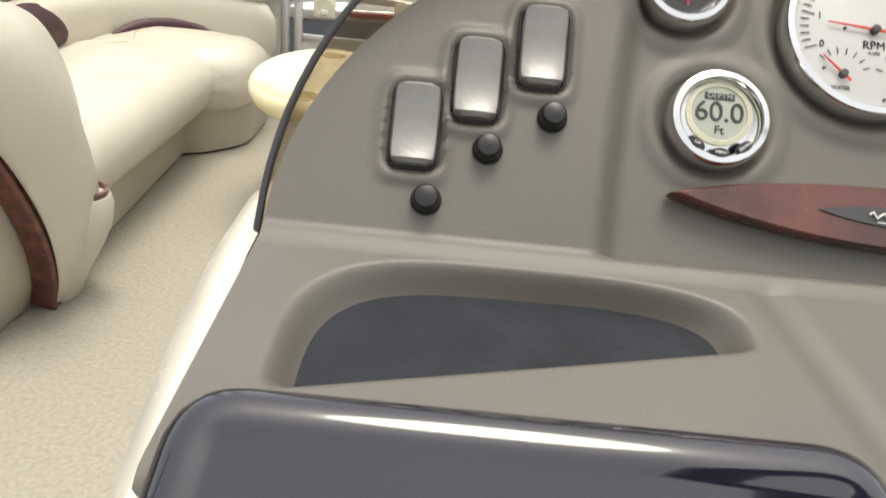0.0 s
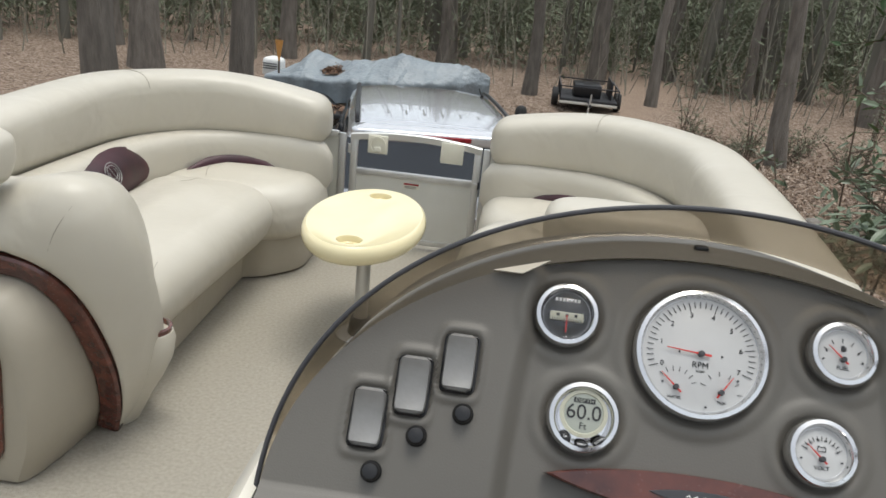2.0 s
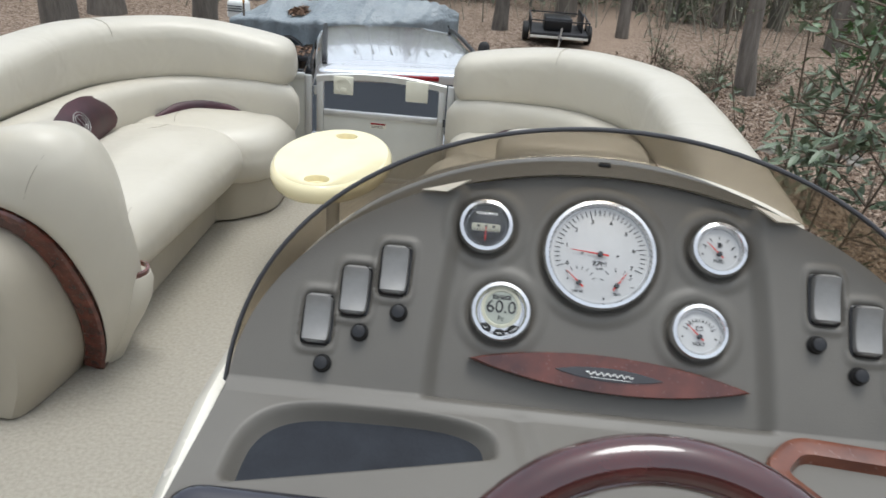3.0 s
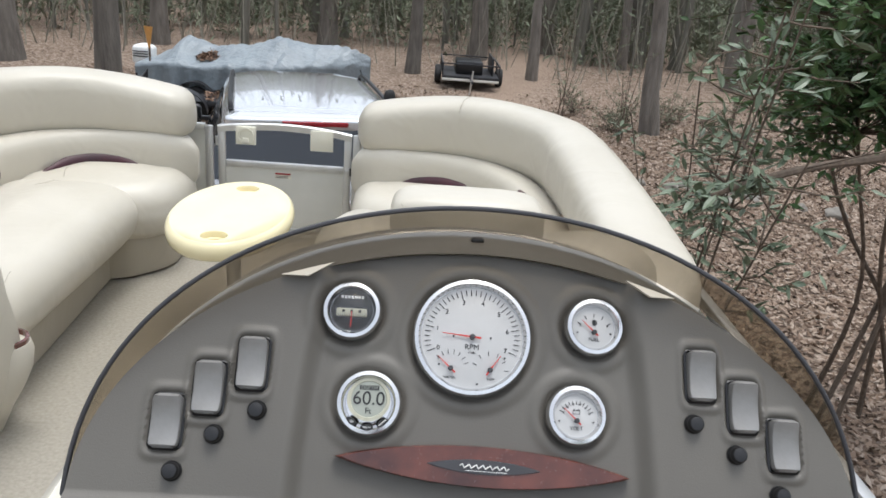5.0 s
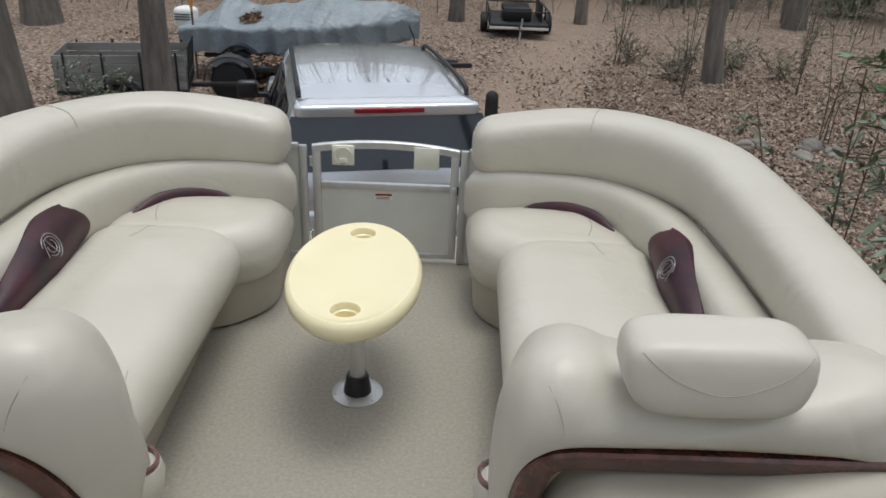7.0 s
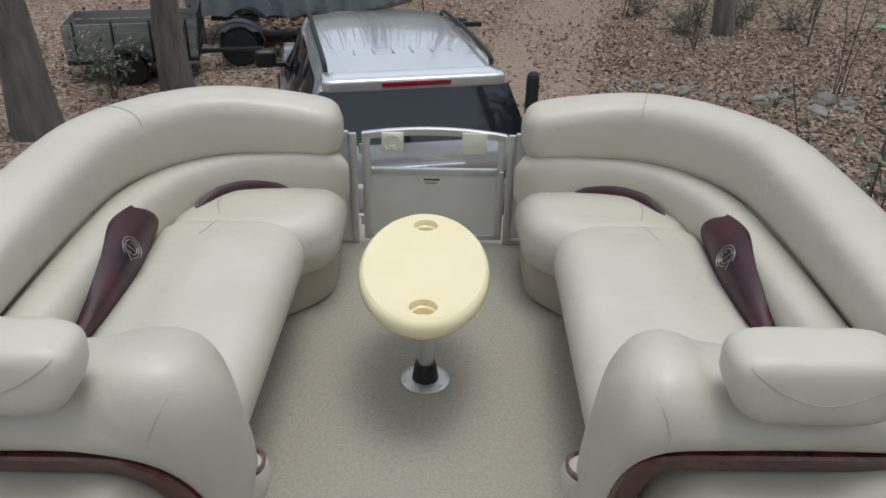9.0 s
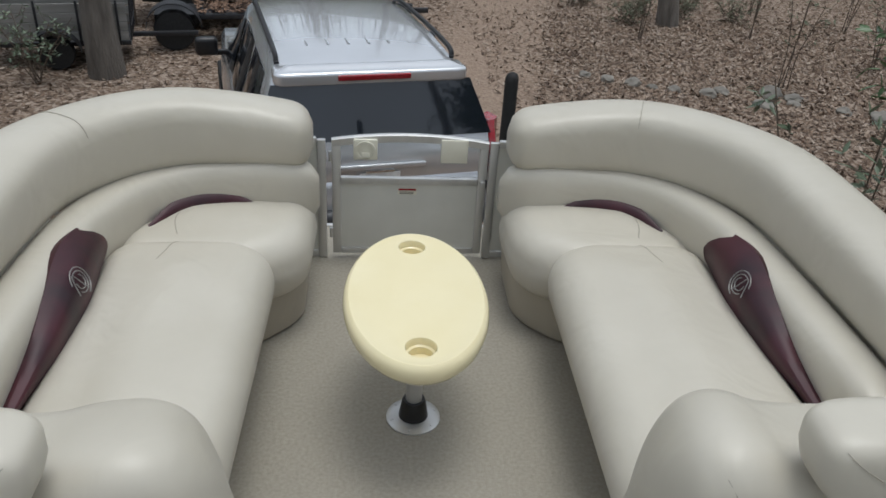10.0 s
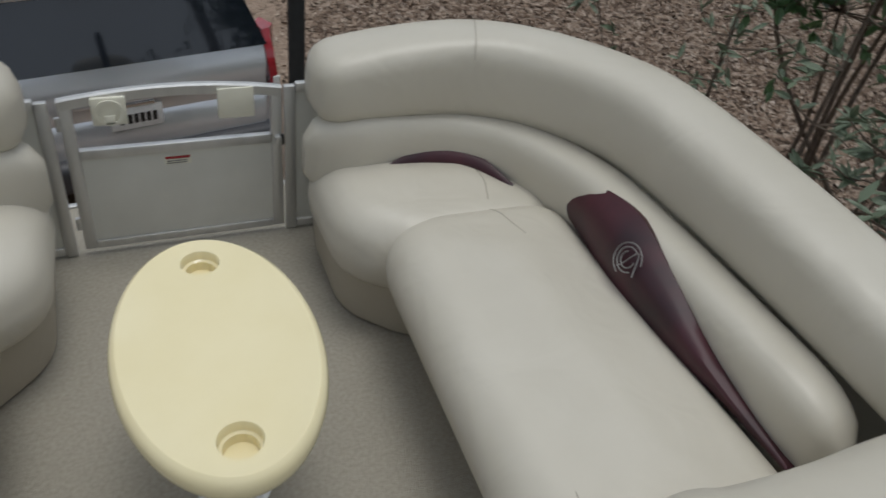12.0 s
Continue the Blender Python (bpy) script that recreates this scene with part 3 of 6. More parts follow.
        mk("swirl", tube(pts, 0.0022, 6), SWITCH, ins, "silver stitched swirl")
    pts = [c0 + ax * (0.05 * f) + ay * (0.035 * math.sin(f * 4)) for f in np.linspace(-0.4, 1, 14)]
    mk("swirl", tube(pts, 0.002, 6), SWITCH, ins)
    # seams across the bolster and the seats
    bl = plan_curve(BACK_LINE, 90)
    for k in (25 if s > 0 else 45,):
        p, d = bl[k], (bl[k + 1] - bl[k - 1]).normalized()
        out = Vector((d.y, -d.x))
        zm = (sect(k / 89)[1]) / 2
        pts = []
        for a in np.linspace(0.25 * math.pi, 0.85 * math.pi, 16):
            c_, s_ = math.cos(a), math.sin(a)
            aa, u = 0.1485 * math.copysign(abs(c_) ** (2 / 3.2), c_), (zm + 0.001) * abs(s_) ** (2 / 3.2)
            pts.append((p.x - out.x * (aa - 0.10 * u), p.y - out.y * (aa - 0.10 * u), sect(k / 89)[2] + u))
        mk("seam", tube(pts, 0.0016, 5), STITCH)
    return t


for s in (-1, 1):
    build_lounge(s)


# ---- table ----
def build_table():
    c = Vector((-0.022, -1.112))
    t = thing("pedestal_table", (0, 0, 0), "cream plastic oval table on an aluminium pedestal", "table")
    oval = [Vector((c.x + 0.250 * math.cos(a), c.y + 0.425 * math.sin(a))) for a in np.linspace(0, 2 * math.pi, 97)[:-1]]
    rings = []
    for d, z in ((0.06, 0.470), (0.03, 0.464), (0.014, 0.470), (0.004, 0.484), (0.0, 0.504), (0.003, 0.522), (0.010, 0.535), (0.019, 0.541), (0.027, 0.5405), (0.034, 0.537)):
        rings.append([Vector((p.x, p.y, z)) for p in inset(oval, d)])
    bm = loft(rings, caps=False)
    bm.faces.new([bm.verts.new((p.x, p.y, 0.470)) for p in inset(oval, 0.062)])
    # top face with two round openings
    edge = [v for v in bm.verts if abs(v.co.z - 0.537) < 1e-5]
    edges = [e for e in bm.edges if e.verts[0] in edge and e.verts[1] in edge]
    for y in (-0.803, -1.422):
        vs = [bm.verts.new((c.x + 0.051 * math.cos(a), y + 0.051 * math.sin(a), 0.537)) for a in np.linspace(0, 2 * math.pi, 33)[:-1]]
        es = [bm.edges.new((vs[i - 1], vs[i])) for i in range(32)]
        edges += es
        prev = vs
        for r, z in ((0.048, 0.53), (0.047, 0.512), (0.040, 0.508), (0.039, 0.482)):
            nx = [bm.verts.new((c.x + r * math.cos(a), y + r * math.sin(a), z)) for a in np.linspace(0, 2 * math.pi, 33)[:-1]]
            for i in range(32):
                bm.faces.new((prev[i - 1], prev[i], nx[i], nx[i - 1]))
            prev = nx
        bm.faces.new(prev)
    bmesh.ops.triangle_fill(bm, edges=edges, use_beauty=True)
    part("tabletop", bm, PLASTIC_CREAM, t)
    b = Vector((-0.014, -1.140))
    part("pole", lathe([(0.030, 0.03), (0.030, 0.49)], 24, pose(b.x, b.y, 0)), ALUMINIUM, t)
    part("collar", lathe([(0.055, 0.012), (0.052, 0.03), (0.043, 0.085), (0.040, 0.09), (0.031, 0.09)], 24, pose(b.x, b.y, 0)), BLACK, t, "black plastic collar")
    base = part("base_plate", lathe([(0.10, 0.0), (0.10, 0.006), (0.085, 0.012), (0.06, 0.014)], 32, pose(b.x, b.y, 0)), ALUMINIUM, t)
    for i in range(6):
        a = i * math.pi / 3 + 0.3
        part("bolt", lathe([(0.006, 0.0), (0.006, 0.003), (0.003, 0.005)], 8, pose(b.x + 0.085 * math.cos(a), b.y + 0.085 * math.sin(a), 0.010)), ALUMINIUM, base)
    part("socket", lathe([(0.035, 0.49), (0.06, 0.488), (0.06, 0.496)], 20, pose(b.x, b.y, 0)), ALUMINIUM, t)


build_table()


# ---- bow gate ----
def build_gate():
    t = thing("bow_gate", (0, 0.03, 0), "white-framed aluminium bow gate with a pale sheet panel", "gate")
    part("stile", rbox(-0.355, -0.315, -0.0125, 0.0125, 0.03, 0.625, 0.004), ALUMINIUM, t)
    part("stile", rbox(0.335, 0.375, -0.0125, 0.0125, 0.03, 0.60, 0.004), ALUMINIUM, t)
    top = [(x, 0, 0.612 + 0.03 * (1 - (x / 0.36) ** 2)) for x in np.linspace(-0.355, 0.375, 17)]
    part("top_rail", loft([[Vector((x, a, z + b)) for a, b in ((-0.014, -0.02), (0.014, -0.02), (0.014, 0.012), (0.008, 0.018), (-0.008, 0.018), (-0.014, 0.012))] for x, _, z in top]), ALUMINIUM, t)
    part("mid_rail", rbox(-0.314, 0.334, -0.014, 0.014, 0.405, 0.44, 0.004), ALUMINIUM, t)
    part("bottom_rail", rbox(-0.314, 0.334, -0.014, 0.014, 0.03, 0.06, 0.004), ALUMINIUM, t)
    part("sheet", rbox(-0.314, 0.334, -0.004, 0.004, 0.061, 0.404, 0), PANEL_GREY, t, "pale grey-green sheet panel")
    st = part("sticker", rbox(-0.045, 0.045, -0.007, -0.005, 0.352, 0.385, 0), PAPER, t, "small warning sticker with a red bar")
    part("bar", rbox(-0.042, 0.042, -0.0085, -0.0075, 0.374, 0.384, 0), RED_LENS, st)
    for z in (0.366, 0.358):
        part("bar", rbox(-0.038, 0.03, -0.0085, -0.0075, z - 0.002, z + 0.001, 0), GREY_TRIM, st)
    la = part("latch", rbox(0.345, 0.37, -0.03, -0.014, 0.40, 0.435, 0.004), ALUMINIUM, t)
    part("pin", lathe([(0.006, 0), (0.006, 0.04)], 10, pose(0.372, -0.022, 0.40)), BLACK, la)
    for z in (0.12, 0.52):
        part("hinge", lathe([(0.008, 0), (0.008, 0.05)], 10, pose(-0.362, -0.01, z)), ALUMINIUM, t)
    # cup-ring bracket and a plain plate hung on the top rail
    r = thing("drink_holder_bracket", (-0.20, 0.01, 0.585), "pale cream plastic ring bracket clipped on the gate rail", "bracket")
    part("plate", rbox(-0.055, 0.055, -0.008, 0.008, -0.05, 0.052, 0.006), PAPER, r)
    part("ring", loft([[Vector(((0.042 + a) * math.cos(u), -0.010 - b, (0.042 + a) * math.sin(u))) for a, b in ((-0.006, 0), (-0.006, 0.006), (0.004, 0.006), (0.004, 0))] for u in np.linspace(0, 2 * math.pi, 33)], caps=False), PAPER, r)
    part("ring_hub", rbox(-0.018, 0.018, -0.016, -0.008, -0.045, -0.01, 0.004), PAPER, r)
    tagged(part("plastic_plate", rbox(0.150, 0.275, 0.004, 0.015, 0.525, 0.64, 0.005), PAPER), "plain cream plastic plate hung on the gate rail", "plate")


build_gate()


def build_fence():
    """Side rails: posts beside the gate, then square tubes and sheet round the bow and down both sides."""
    for s in (-1, 1):
        t = thing("boat_fence", (0, 0.03, 0), "aluminium boat fence with pale sheet panels", "fence", "boat fences")
        part("post", rbox(s * 0.383, s * 0.423, -0.0125, 0.0125, 0.004, 0.625, 0.004), ALUMINIUM, t)
        part("post", rbox(s * 1.640, s * 1.625, -0.0125, 0.0125, 0.004, 0.61, 0.004), ALUMINIUM, t)
        for y in (-1.5, -3.0, -4.5, -6.2):
            part("post", rbox(s * 1.640, s * 1.670, y - 0.015, y + 0.015, 0.004, 0.61, 0.004), ALUMINIUM, t)
        part("rail", rbox(s * 0.424, s * 1.640, -0.014, 0.014, 0.60, 0.635, 0.005), ALUMINIUM, t)
        part("rail", rbox(s * 1.640, s * 1.672, -6.3, 0.014, 0.62, 0.66, 0.006), ALUMINIUM, t)
        part("rail", rbox(s * 0.424, s * 1.640, -0.014, 0.014, 0.012, 0.045, 0.004), ALUMINIUM, t)
        part("rail", rbox(s * 1.640, s * 1.672, -6.3, 0.014, 0.012, 0.045, 0.004), ALUMINIUM, t)
        part("sheet", rbox(s * 0.424, s * 1.584, -0.004, 0.004, 0.046, 0.599, 0), PANEL_GREY, t)
        part("sheet", rbox(s * 1.652, s * 1.658, -6.3, -0.03, 0.046, 0.599, 0), PANEL_GREY, t)


build_fence()


# ---- helm console ----
CX = 0.757                       # middle of the console
SET = Vector((0.029, -0.018, 0.017))
CREASE = Vector((0, -3.557, 1.045))
SLOPE = Vector((0, 0.172, 0.229))
UP = SLOPE.normalized()          # up the dash panel
OUT = Vector((0, -UP.z, UP.y))   # out of the panel, to the helmsman
SHELF_END = Vector((0, -3.742, 1.010))
SHELF_DIR = (SHELF_END - CREASE).normalized()


def on_panel(x, z, lift=0.0):
    """The pose of a fitting on the dash panel: its x along the panel, its y up it, its z out of it."""
    p = CREASE + SLOPE * ((z - CREASE.z) / SLOPE.z) + OUT * lift
    m = Matrix((Vector((1, 0, 0)), UP, OUT)).transposed().to_4x4()
    m.translation = (x, p.y, p.z)
    return m


def soft_step(a, b, v):
    f = min(max((v - a) / (b - a), 0), 1)
    return f * f * (3 - 2 * f)


GAUGES = {"compass": (0.615, 1.2134, 0.032), "tachometer": (0.751, 1.1958, 0.0655), "depth": (0.641, 1.1332, 0.0345), "fuel": (0.889, 1.2115, 0.0322), "volt": (0.869, 1.1322, 0.0322)}
SWITCHES = [(0.432, 1.1086), (0.471, 1.138), (0.514, 1.1605), (1.007, 1.1715), (1.053, 1.1461), (1.096, 1.1148)]
KNOBS = [(0.444, 1.0685), (0.482, 1.0998), (0.524, 1.1213), (0.997, 1.1294), (1.043, 1.105), (1.088, 1.0727)]
RECESS = 0.017                   # the gauge panel lies this deep between the switch wings
K = SLOPE.length / SLOPE.z


def pocket_lip(x):
    """The near edge of the glove pocket, which runs askew."""
    return -3.680 + 0.22 * (x - 0.395)


def pocket_depth(x, y):
    """0 outside the glove pocket, 1 on its floor."""
    u = (x - 0.509) / 0.142
    lip = pocket_lip(x)
    w = (y - lip) / (-3.573 - lip)
    r = (abs(u) ** 3.4 + max(w, 0.0) ** 3.4) ** (1 / 3.4)
    return (1 - soft_step(0.85, 1.0, r)) * (1 - soft_step(-0.06, 0.10, -w))


def build_console():
    t = thing("helm_console", Vector((CX, -3.45, 0)) + SET, "taupe moulded boat helm console with gauges and a tinted windscreen", "boat console")
    t_in = Matrix.Translation((-CX, 3.45, 0))
    def put(name, bm, mat, parent=t, label="", sharp=35):
        for v in bm.verts:
            if v.co.z < 0.05:      # feet stand on the deck
                v.co.z = 0.002 - SET.z
        bmesh.ops.transform(bm, matrix=t_in, verts=bm.verts)
        return part(name, bm, mat, parent, label, sharp=sharp)
    # dash skin: shelf and panel in one moulding
    bm = bmesh.new()
    rows = []
    cols = np.linspace(-1, 1, 241)
    def row(y, z, nrm, half, extra):
        rows.append([bm.verts.new(Vector((CX + half * p, y, z)) + nrm * extra(CX + half * p)) for p in cols])
    for z in (0.02, 0.5, 0.955):
        row(-3.762, z, Vector((0, -1, 0)), 0.43, lambda x: 0)
    for a in np.linspace(0, math.pi / 2, 6):
        row(-3.740 - 0.022 * math.cos(a), 0.988 + 0.022 * math.sin(a), Vector((0, 0, 1)), 0.43, lambda x: 0)
    n_shelf = Vector((0, -SHELF_DIR.z, SHELF_DIR.y)) * -1
    for f in np.linspace(0.97, 0.08, 96):
        p = CREASE + (SHELF_END - CREASE) * float(f)
        def hollow(x, y=p.y):
            right = soft_step(0.018, 0.0, abs(x - 0.690 - (y + 3.652) * -0.25)) if y < -3.562 else 0
            return -0.025 * pocket_depth(x, y) - 0.0025 * right
        row(p.y, p.z, n_shelf, 0.43 - 0.012 * (1 - f), hollow)
    for f in (0.05, 0.02, 0.0):
        p = CREASE + (SHELF_END - CREASE) * f + (OUT + n_shelf).normalized() * 0.004 * (1 - f / 0.08)
        row(p.y, p.z, n_shelf, 0.418, lambda x: 0)
    for f in np.linspace(0.02, 0.9995, 110):
        f = float(f)
        p = CREASE + SLOPE * f
        half = 0.418 * math.sqrt(1 - f * f)
        def relief(x, z=p.z, f=f):
            edge = 0.176 + 0.014 * math.cos(f * 2.2)
            h = -RECESS * (1 - soft_step(edge - 0.012, edge + 0.012, abs(x - CX)))
            for gx, gz, r in GAUGES.values():
                d = math.hypot(x - gx, (z - gz) * K)
                h += 0.0030 * soft_step(r + 0.024, r + 0.012, d) - 0.007 * soft_step(r + 0.009, r + 0.001, d)
            for sx, sz in SWITCHES:
                a, b = abs(x - sx) / 0.0205, abs((z - sz) * K) / 0.0325
                d = (a ** 5 + b ** 5) ** 0.2
                h += 0.003 * soft_step(1.35, 1.1, d) - 0.006 * soft_step(1.05, 0.85, d)
            return h
        row(p.y, p.z, OUT, half, relief)
    for a, b in zip(rows, rows[1:]):
        for i in range(len(cols) - 1):
            bm.faces.new((a[i], a[i + 1], b[i + 1], b[i]))
    put("dash", bm, DASH, sharp=60)
    # shell: cream moulding under and before the dash, arched over
    rings = []
    def arch(y, half, z_low, top, n=41):
        ring = [Vector((CX - half, y, 0.0))]
        for i in range(n):
            a = math.pi * (1 - i / (n - 1))
            ring.append(Vector((CX + half * math.cos(a), y + 0.0, z_low + (top - z_low) * math.sin(a))))
        ring.append(Vector((CX + half, y, 0.0)))
        return ring
    def panel_ring(grow, back):
        ring = [Vector((CX - 0.436 - grow, -3.75, 0.0))]
        for i in range(41):
            a = math.pi * (1 - i / 40)
            f = math.sin(a)
            p = CREASE + SLOPE * f
            ring.append(Vector((CX + (0.420 + grow) * math.cos(a), p.y + back, p.z - 0.005 + grow * f)))
        ring.append(Vector((CX + 0.436 + grow, -3.75, 0.0)))
        return ring
    cowl = [panel_ring(0.0, 0.004), panel_ring(-0.002, 0.012), panel_ring(-0.004, 0.035), arch(-3.32, 0.410, 1.0, 1.266), arch(-3.22, 0.405, 0.98, 1.245)]
    put("cowl", loft(cowl, closed=False), DASH, label="taupe moulded cowl before the gauges")
    rings = [arch(-3.22, 0.405, 0.98, 1.245), arch(-3.14, 0.395, 0.92, 1.18), arch(-3.06, 0.38, 0.76, 0.95), arch(-3.02, 0.36, 0.5, 0.6)]
    put("shell", loft(rings, closed=False), GELCOAT, label="cream moulded console shell")
    for s in (-1, 1):
        rings = []
        for y in np.linspace(-3.762, -3.462, 9):
            top = 1.0 + 0.19 * (min(y, -3.562) + 3.752)
            k = 1 - ((y + 3.542) / 0.23) ** 4 * 0.4 if y < -3.542 else 1
            rings.append([Vector((CX + s * (0.424 + d * k), y, z)) for d, z in ((0.0, top), (0.010, top + 0.004), (0.026, top - 0.010), (0.042, top - 0.06), (0.056, top - 0.16), (0.066, top - 0.35), (0.066, 0.01), (0.0, 0.01))])
        put("side_panel", loft(rings), GELCOAT, label="white moulded console side")
    # mat on the floor of the pocket
    ring = []
    for i in range(48):
        a = math.pi * i / 47
        x = 0.509 + 0.126 * math.copysign(abs(math.cos(a)) ** 0.58, math.cos(a))
        ring.append(Vector((x, pocket_lip(x) + 0.003 + (-3.579 - pocket_lip(x)) * max(math.sin(a), 0.0) ** 0.58)))
    low = [Vector((p.x, p.y, CREASE.z + (p.y - CREASE.y) * 0.19 - 0.0235)) for p in ring]
    put("pocket_mat", loft([low, [p + Vector((0, 0, 0.003)) for p in low]]), POCKET, label="dark slate mat in the glove pocket")
    # smoked lid of the stereo below the pocket
    lid = rounded_outline([(0.338, 0, 0.04), (0.678, 0, 0.04), (0.690, -0.16, 0.03), (0.324, -0.16, 0.03)], 8)
    q = Matrix.Translation((0, -3.717, 1.036)) @ Matrix.Rotation(radians(34), 4, "X")
    rings = []
    for d, h in ((0.0, -0.03), (0.0, 0.0), (0.003, 0.008), (0.010, 0.013), (0.022, 0.014), (0.026, 0.012)):
        rings.append([q @ Vector((p.x, p.y, h)) for p in inset(lid, d)])
    put("stereo_cover", loft(rings), SMOKED_DARK, label="glossy smoked black stereo cover")
    # gauges
    for name, (gx, gz, r) in GAUGES.items():
        m = t_in @ on_panel(gx, gz, 0.006 - RECESS)
        g = part(name + "_gauge", lathe([(r - 0.004, -0.01), (r + 0.001, -0.006), (r + 0.001, 0.006), (r - 0.001, 0.010), (r - 0.005, 0.011), (r - 0.007, 0.008), (r - 0.008, 0.003)], 56, m), CHROME, t,
                 {"compass": "small black compass in a chrome bezel", "tachometer": "large white tachometer in a chrome bezel", "depth": "chrome depth sounder with a grey display",
                  "fuel": "white fuel gauge in a chrome bezel", "volt": "white volt meter in a chrome bezel"}[name])
        face = part("dial", lathe([(r - 0.0075, 0.0025), (r - 0.009, 0.0035), (0.001, 0.0035)], 48, m), {"compass": BLACK, "depth": CHROME}.get(name, DIAL_WHITE), g)
        flat = lambda x, y, h=0.0042: m @ Matrix.Translation((x, y, h))
        def ticks(cx, cy, r0, r1, a0, a1, n, w, every=0, wide=0):
            b = bmesh.new()
            for i in range(n):
                a = radians(a0 + (a1 - a0) * i / max(n - 1, 1))
                long = every and i % every == 0
                rr = r0 - (wide if long else 0)
                rot = flat(cx, cy) @ Matrix.Rotation(a, 4, "Z")
                rbox(rr, r1, -w, w, 0, 0.0004, 0, bm=b, m=rot)
            return part("dial_scale", b, INK, g, smooth=False)
        def needle(cx, cy, a, tail, tip, w):
            rot = flat(cx, cy, 0.006) @ Matrix.Rotation(radians(a), 4, "Z")
            b = bmesh.new()
            vs = [b.verts.new(rot @ Vector(p)) for p in ((-tail, -w * 1.3, 0), (tip, -w * 0.35, 0), (tip, w * 0.35, 0), (-tail, w * 1.3, 0), (-tail, -w * 1.3, 0.001), (tip, -w * 0.35, 0.001), (tip, w * 0.35, 0.001), (-tail, w * 1.3, 0.001))]
            for f in ((0, 1, 2, 3), (4, 5, 6, 7), (0, 1, 5, 4), (1, 2, 6, 5), (2, 3, 7, 6), (3, 0, 4, 7)):
                b.faces.new([vs[i] for i in f])
            part("needle", b, RED_NEEDLE, g, "red needle", smooth=False)
            part("needle_hub", lathe([(w * 4, 0.004), (w * 4, 0.0085), (w * 3, 0.009), (0.0002, 0.009)], 16, m @ Matrix.Translation((cx, cy, 0))), GREY_TRIM, g)
        if name == "tachometer":
            ticks(0, 0, 0.047, 0.0535, 200, -20, 36, 0.00035, 5, 0.003)
            for i in range(8):
                a = radians(200 - 220 * i / 7)
                letters(str(i), 0.0075, flat(0.0400 * math.cos(a), 0.0400 * math.sin(a)), INK, g)
            letters("RPM", 0.0088, flat(0, -0.0115), INK, g)
            letters("X1000", 0.0032, flat(0, -0.0175), INK, g)
            letters("WATER", 0.0040, flat(-0.024, -0.046), INK, g)
            letters("TRIM", 0.0040, flat(0.022, -0.046), INK, g)
            ticks(-0.023, -0.036, 0.016, 0.021, 140, 20, 7, 0.0003)
            ticks(0.021, -0.036, 0.016, 0.021, 160, 0, 6, 0.0003)
            needle(0, 0, 175, 0.010, 0.034, 0.0008)
            needle(-0.023, -0.036, 138, 0.007, 0.020, 0.0007)
            needle(0.021, -0.036, 55, 0.007, 0.020, 0.0007)
            for x, y in ((-0.021, 0.0), (0.021, 0.0), (0.007, -0.052), (-0.036, -0.032), (0.037, -0.022)):
                part("rivet", lathe([(0.0011, 0.0036), (0.0011, 0.005), (0.0003, 0.0052)], 8, m @ Matrix.Translation((x, y, 0))), GREY_TRIM, g)
        elif name in ("fuel", "volt"):
            ticks(0, -0.006, 0.017, 0.0215, 150, 30, 5 if name == "fuel" else 11, 0.00035)
            letters(name.upper(), 0.0058, flat(0, -0.0145), INK, g)
            if name == "fuel":
                letters("E", 0.0045, flat(-0.0155, 0.0015), INK, g)
                letters("F", 0.0045, flat(0.0155, 0.0015), INK, g)
                b = rbox(-0.0022, 0.0014, -0.0005, 0.0055, 0, 0.0004, 0)
                rbox(0.0018, 0.0028, 0.0005, 0.0045, 0, 0.0004, 0, bm=b)
                bmesh.ops.transform(b, matrix=flat(0.0005, 0.0025), verts=b.verts)
                part("pump_mark", b, INK, g, smooth=False)
            else:
                for i, n in enumerate(("8", "10", "12", "14", "16", "18")):
                    a = radians(160 - 140 * i / 5)
                    letters(n, 0.0034, flat(0.0150 * math.cos(a), -0.003 + 0.0150 * math.sin(a)), INK, g)
                b = rbox(-0.004, 0.004, 0.0, 0.0006, 0, 0.0004, 0)
                for q4 in ((-0.004, 0.004, 0.004, 0.0046), (-0.004, -0.0035, 0, 0.0046), (0.0035, 0.004, 0, 0.0046), (-0.003, -0.002, 0.0046, 0.0056), (0.002, 0.003, 0.0046, 0.0056)):
                    rbox(*q4, 0, 0.0004, 0, bm=b)
                bmesh.ops.transform(b, matrix=flat(0, 0.001), verts=b.verts)
                part("battery_mark", b, INK, g, smooth=False)
            needle(0, -0.006, 137, 0.006, 0.019, 0.0007)
            for s in (-1, 1):
                part("rivet", lathe([(0.001, 0.0036), (0.001, 0.005), (0.0003, 0.0052)], 8, m @ Matrix.Translation((s * 0.019, -0.007, 0))), GREY_TRIM, g)
        elif name == "compass":
            b = rbox(-0.017, 0.017, -0.0085, 0.006, 0, 0.003, 0.001)
            for v in b.verts:
                v.co.y += 0.004 - 0.0045 * (v.co.x / 0.017) ** 2 * (1 if v.co.y > 0 else -0.3)
            bmesh.ops.transform(b, matrix=flat(0, -0.004), verts=b.verts)
            part("card", b, LCD_RIM, g, "cream compass card")
            b = bmesh.new()
            for i in range(13):
                x = -0.0145 + i * 0.0024
                rbox(x - 0.0003, x + 0.0003, -0.0055, -0.002, 0, 0.0004, 0, bm=b)
            for x in (-0.009, 0.0, 0.009):
                rbox(x - 0.0015, x + 0.0015, 0.0, 0.003, 0, 0.0004, 0, bm=b)
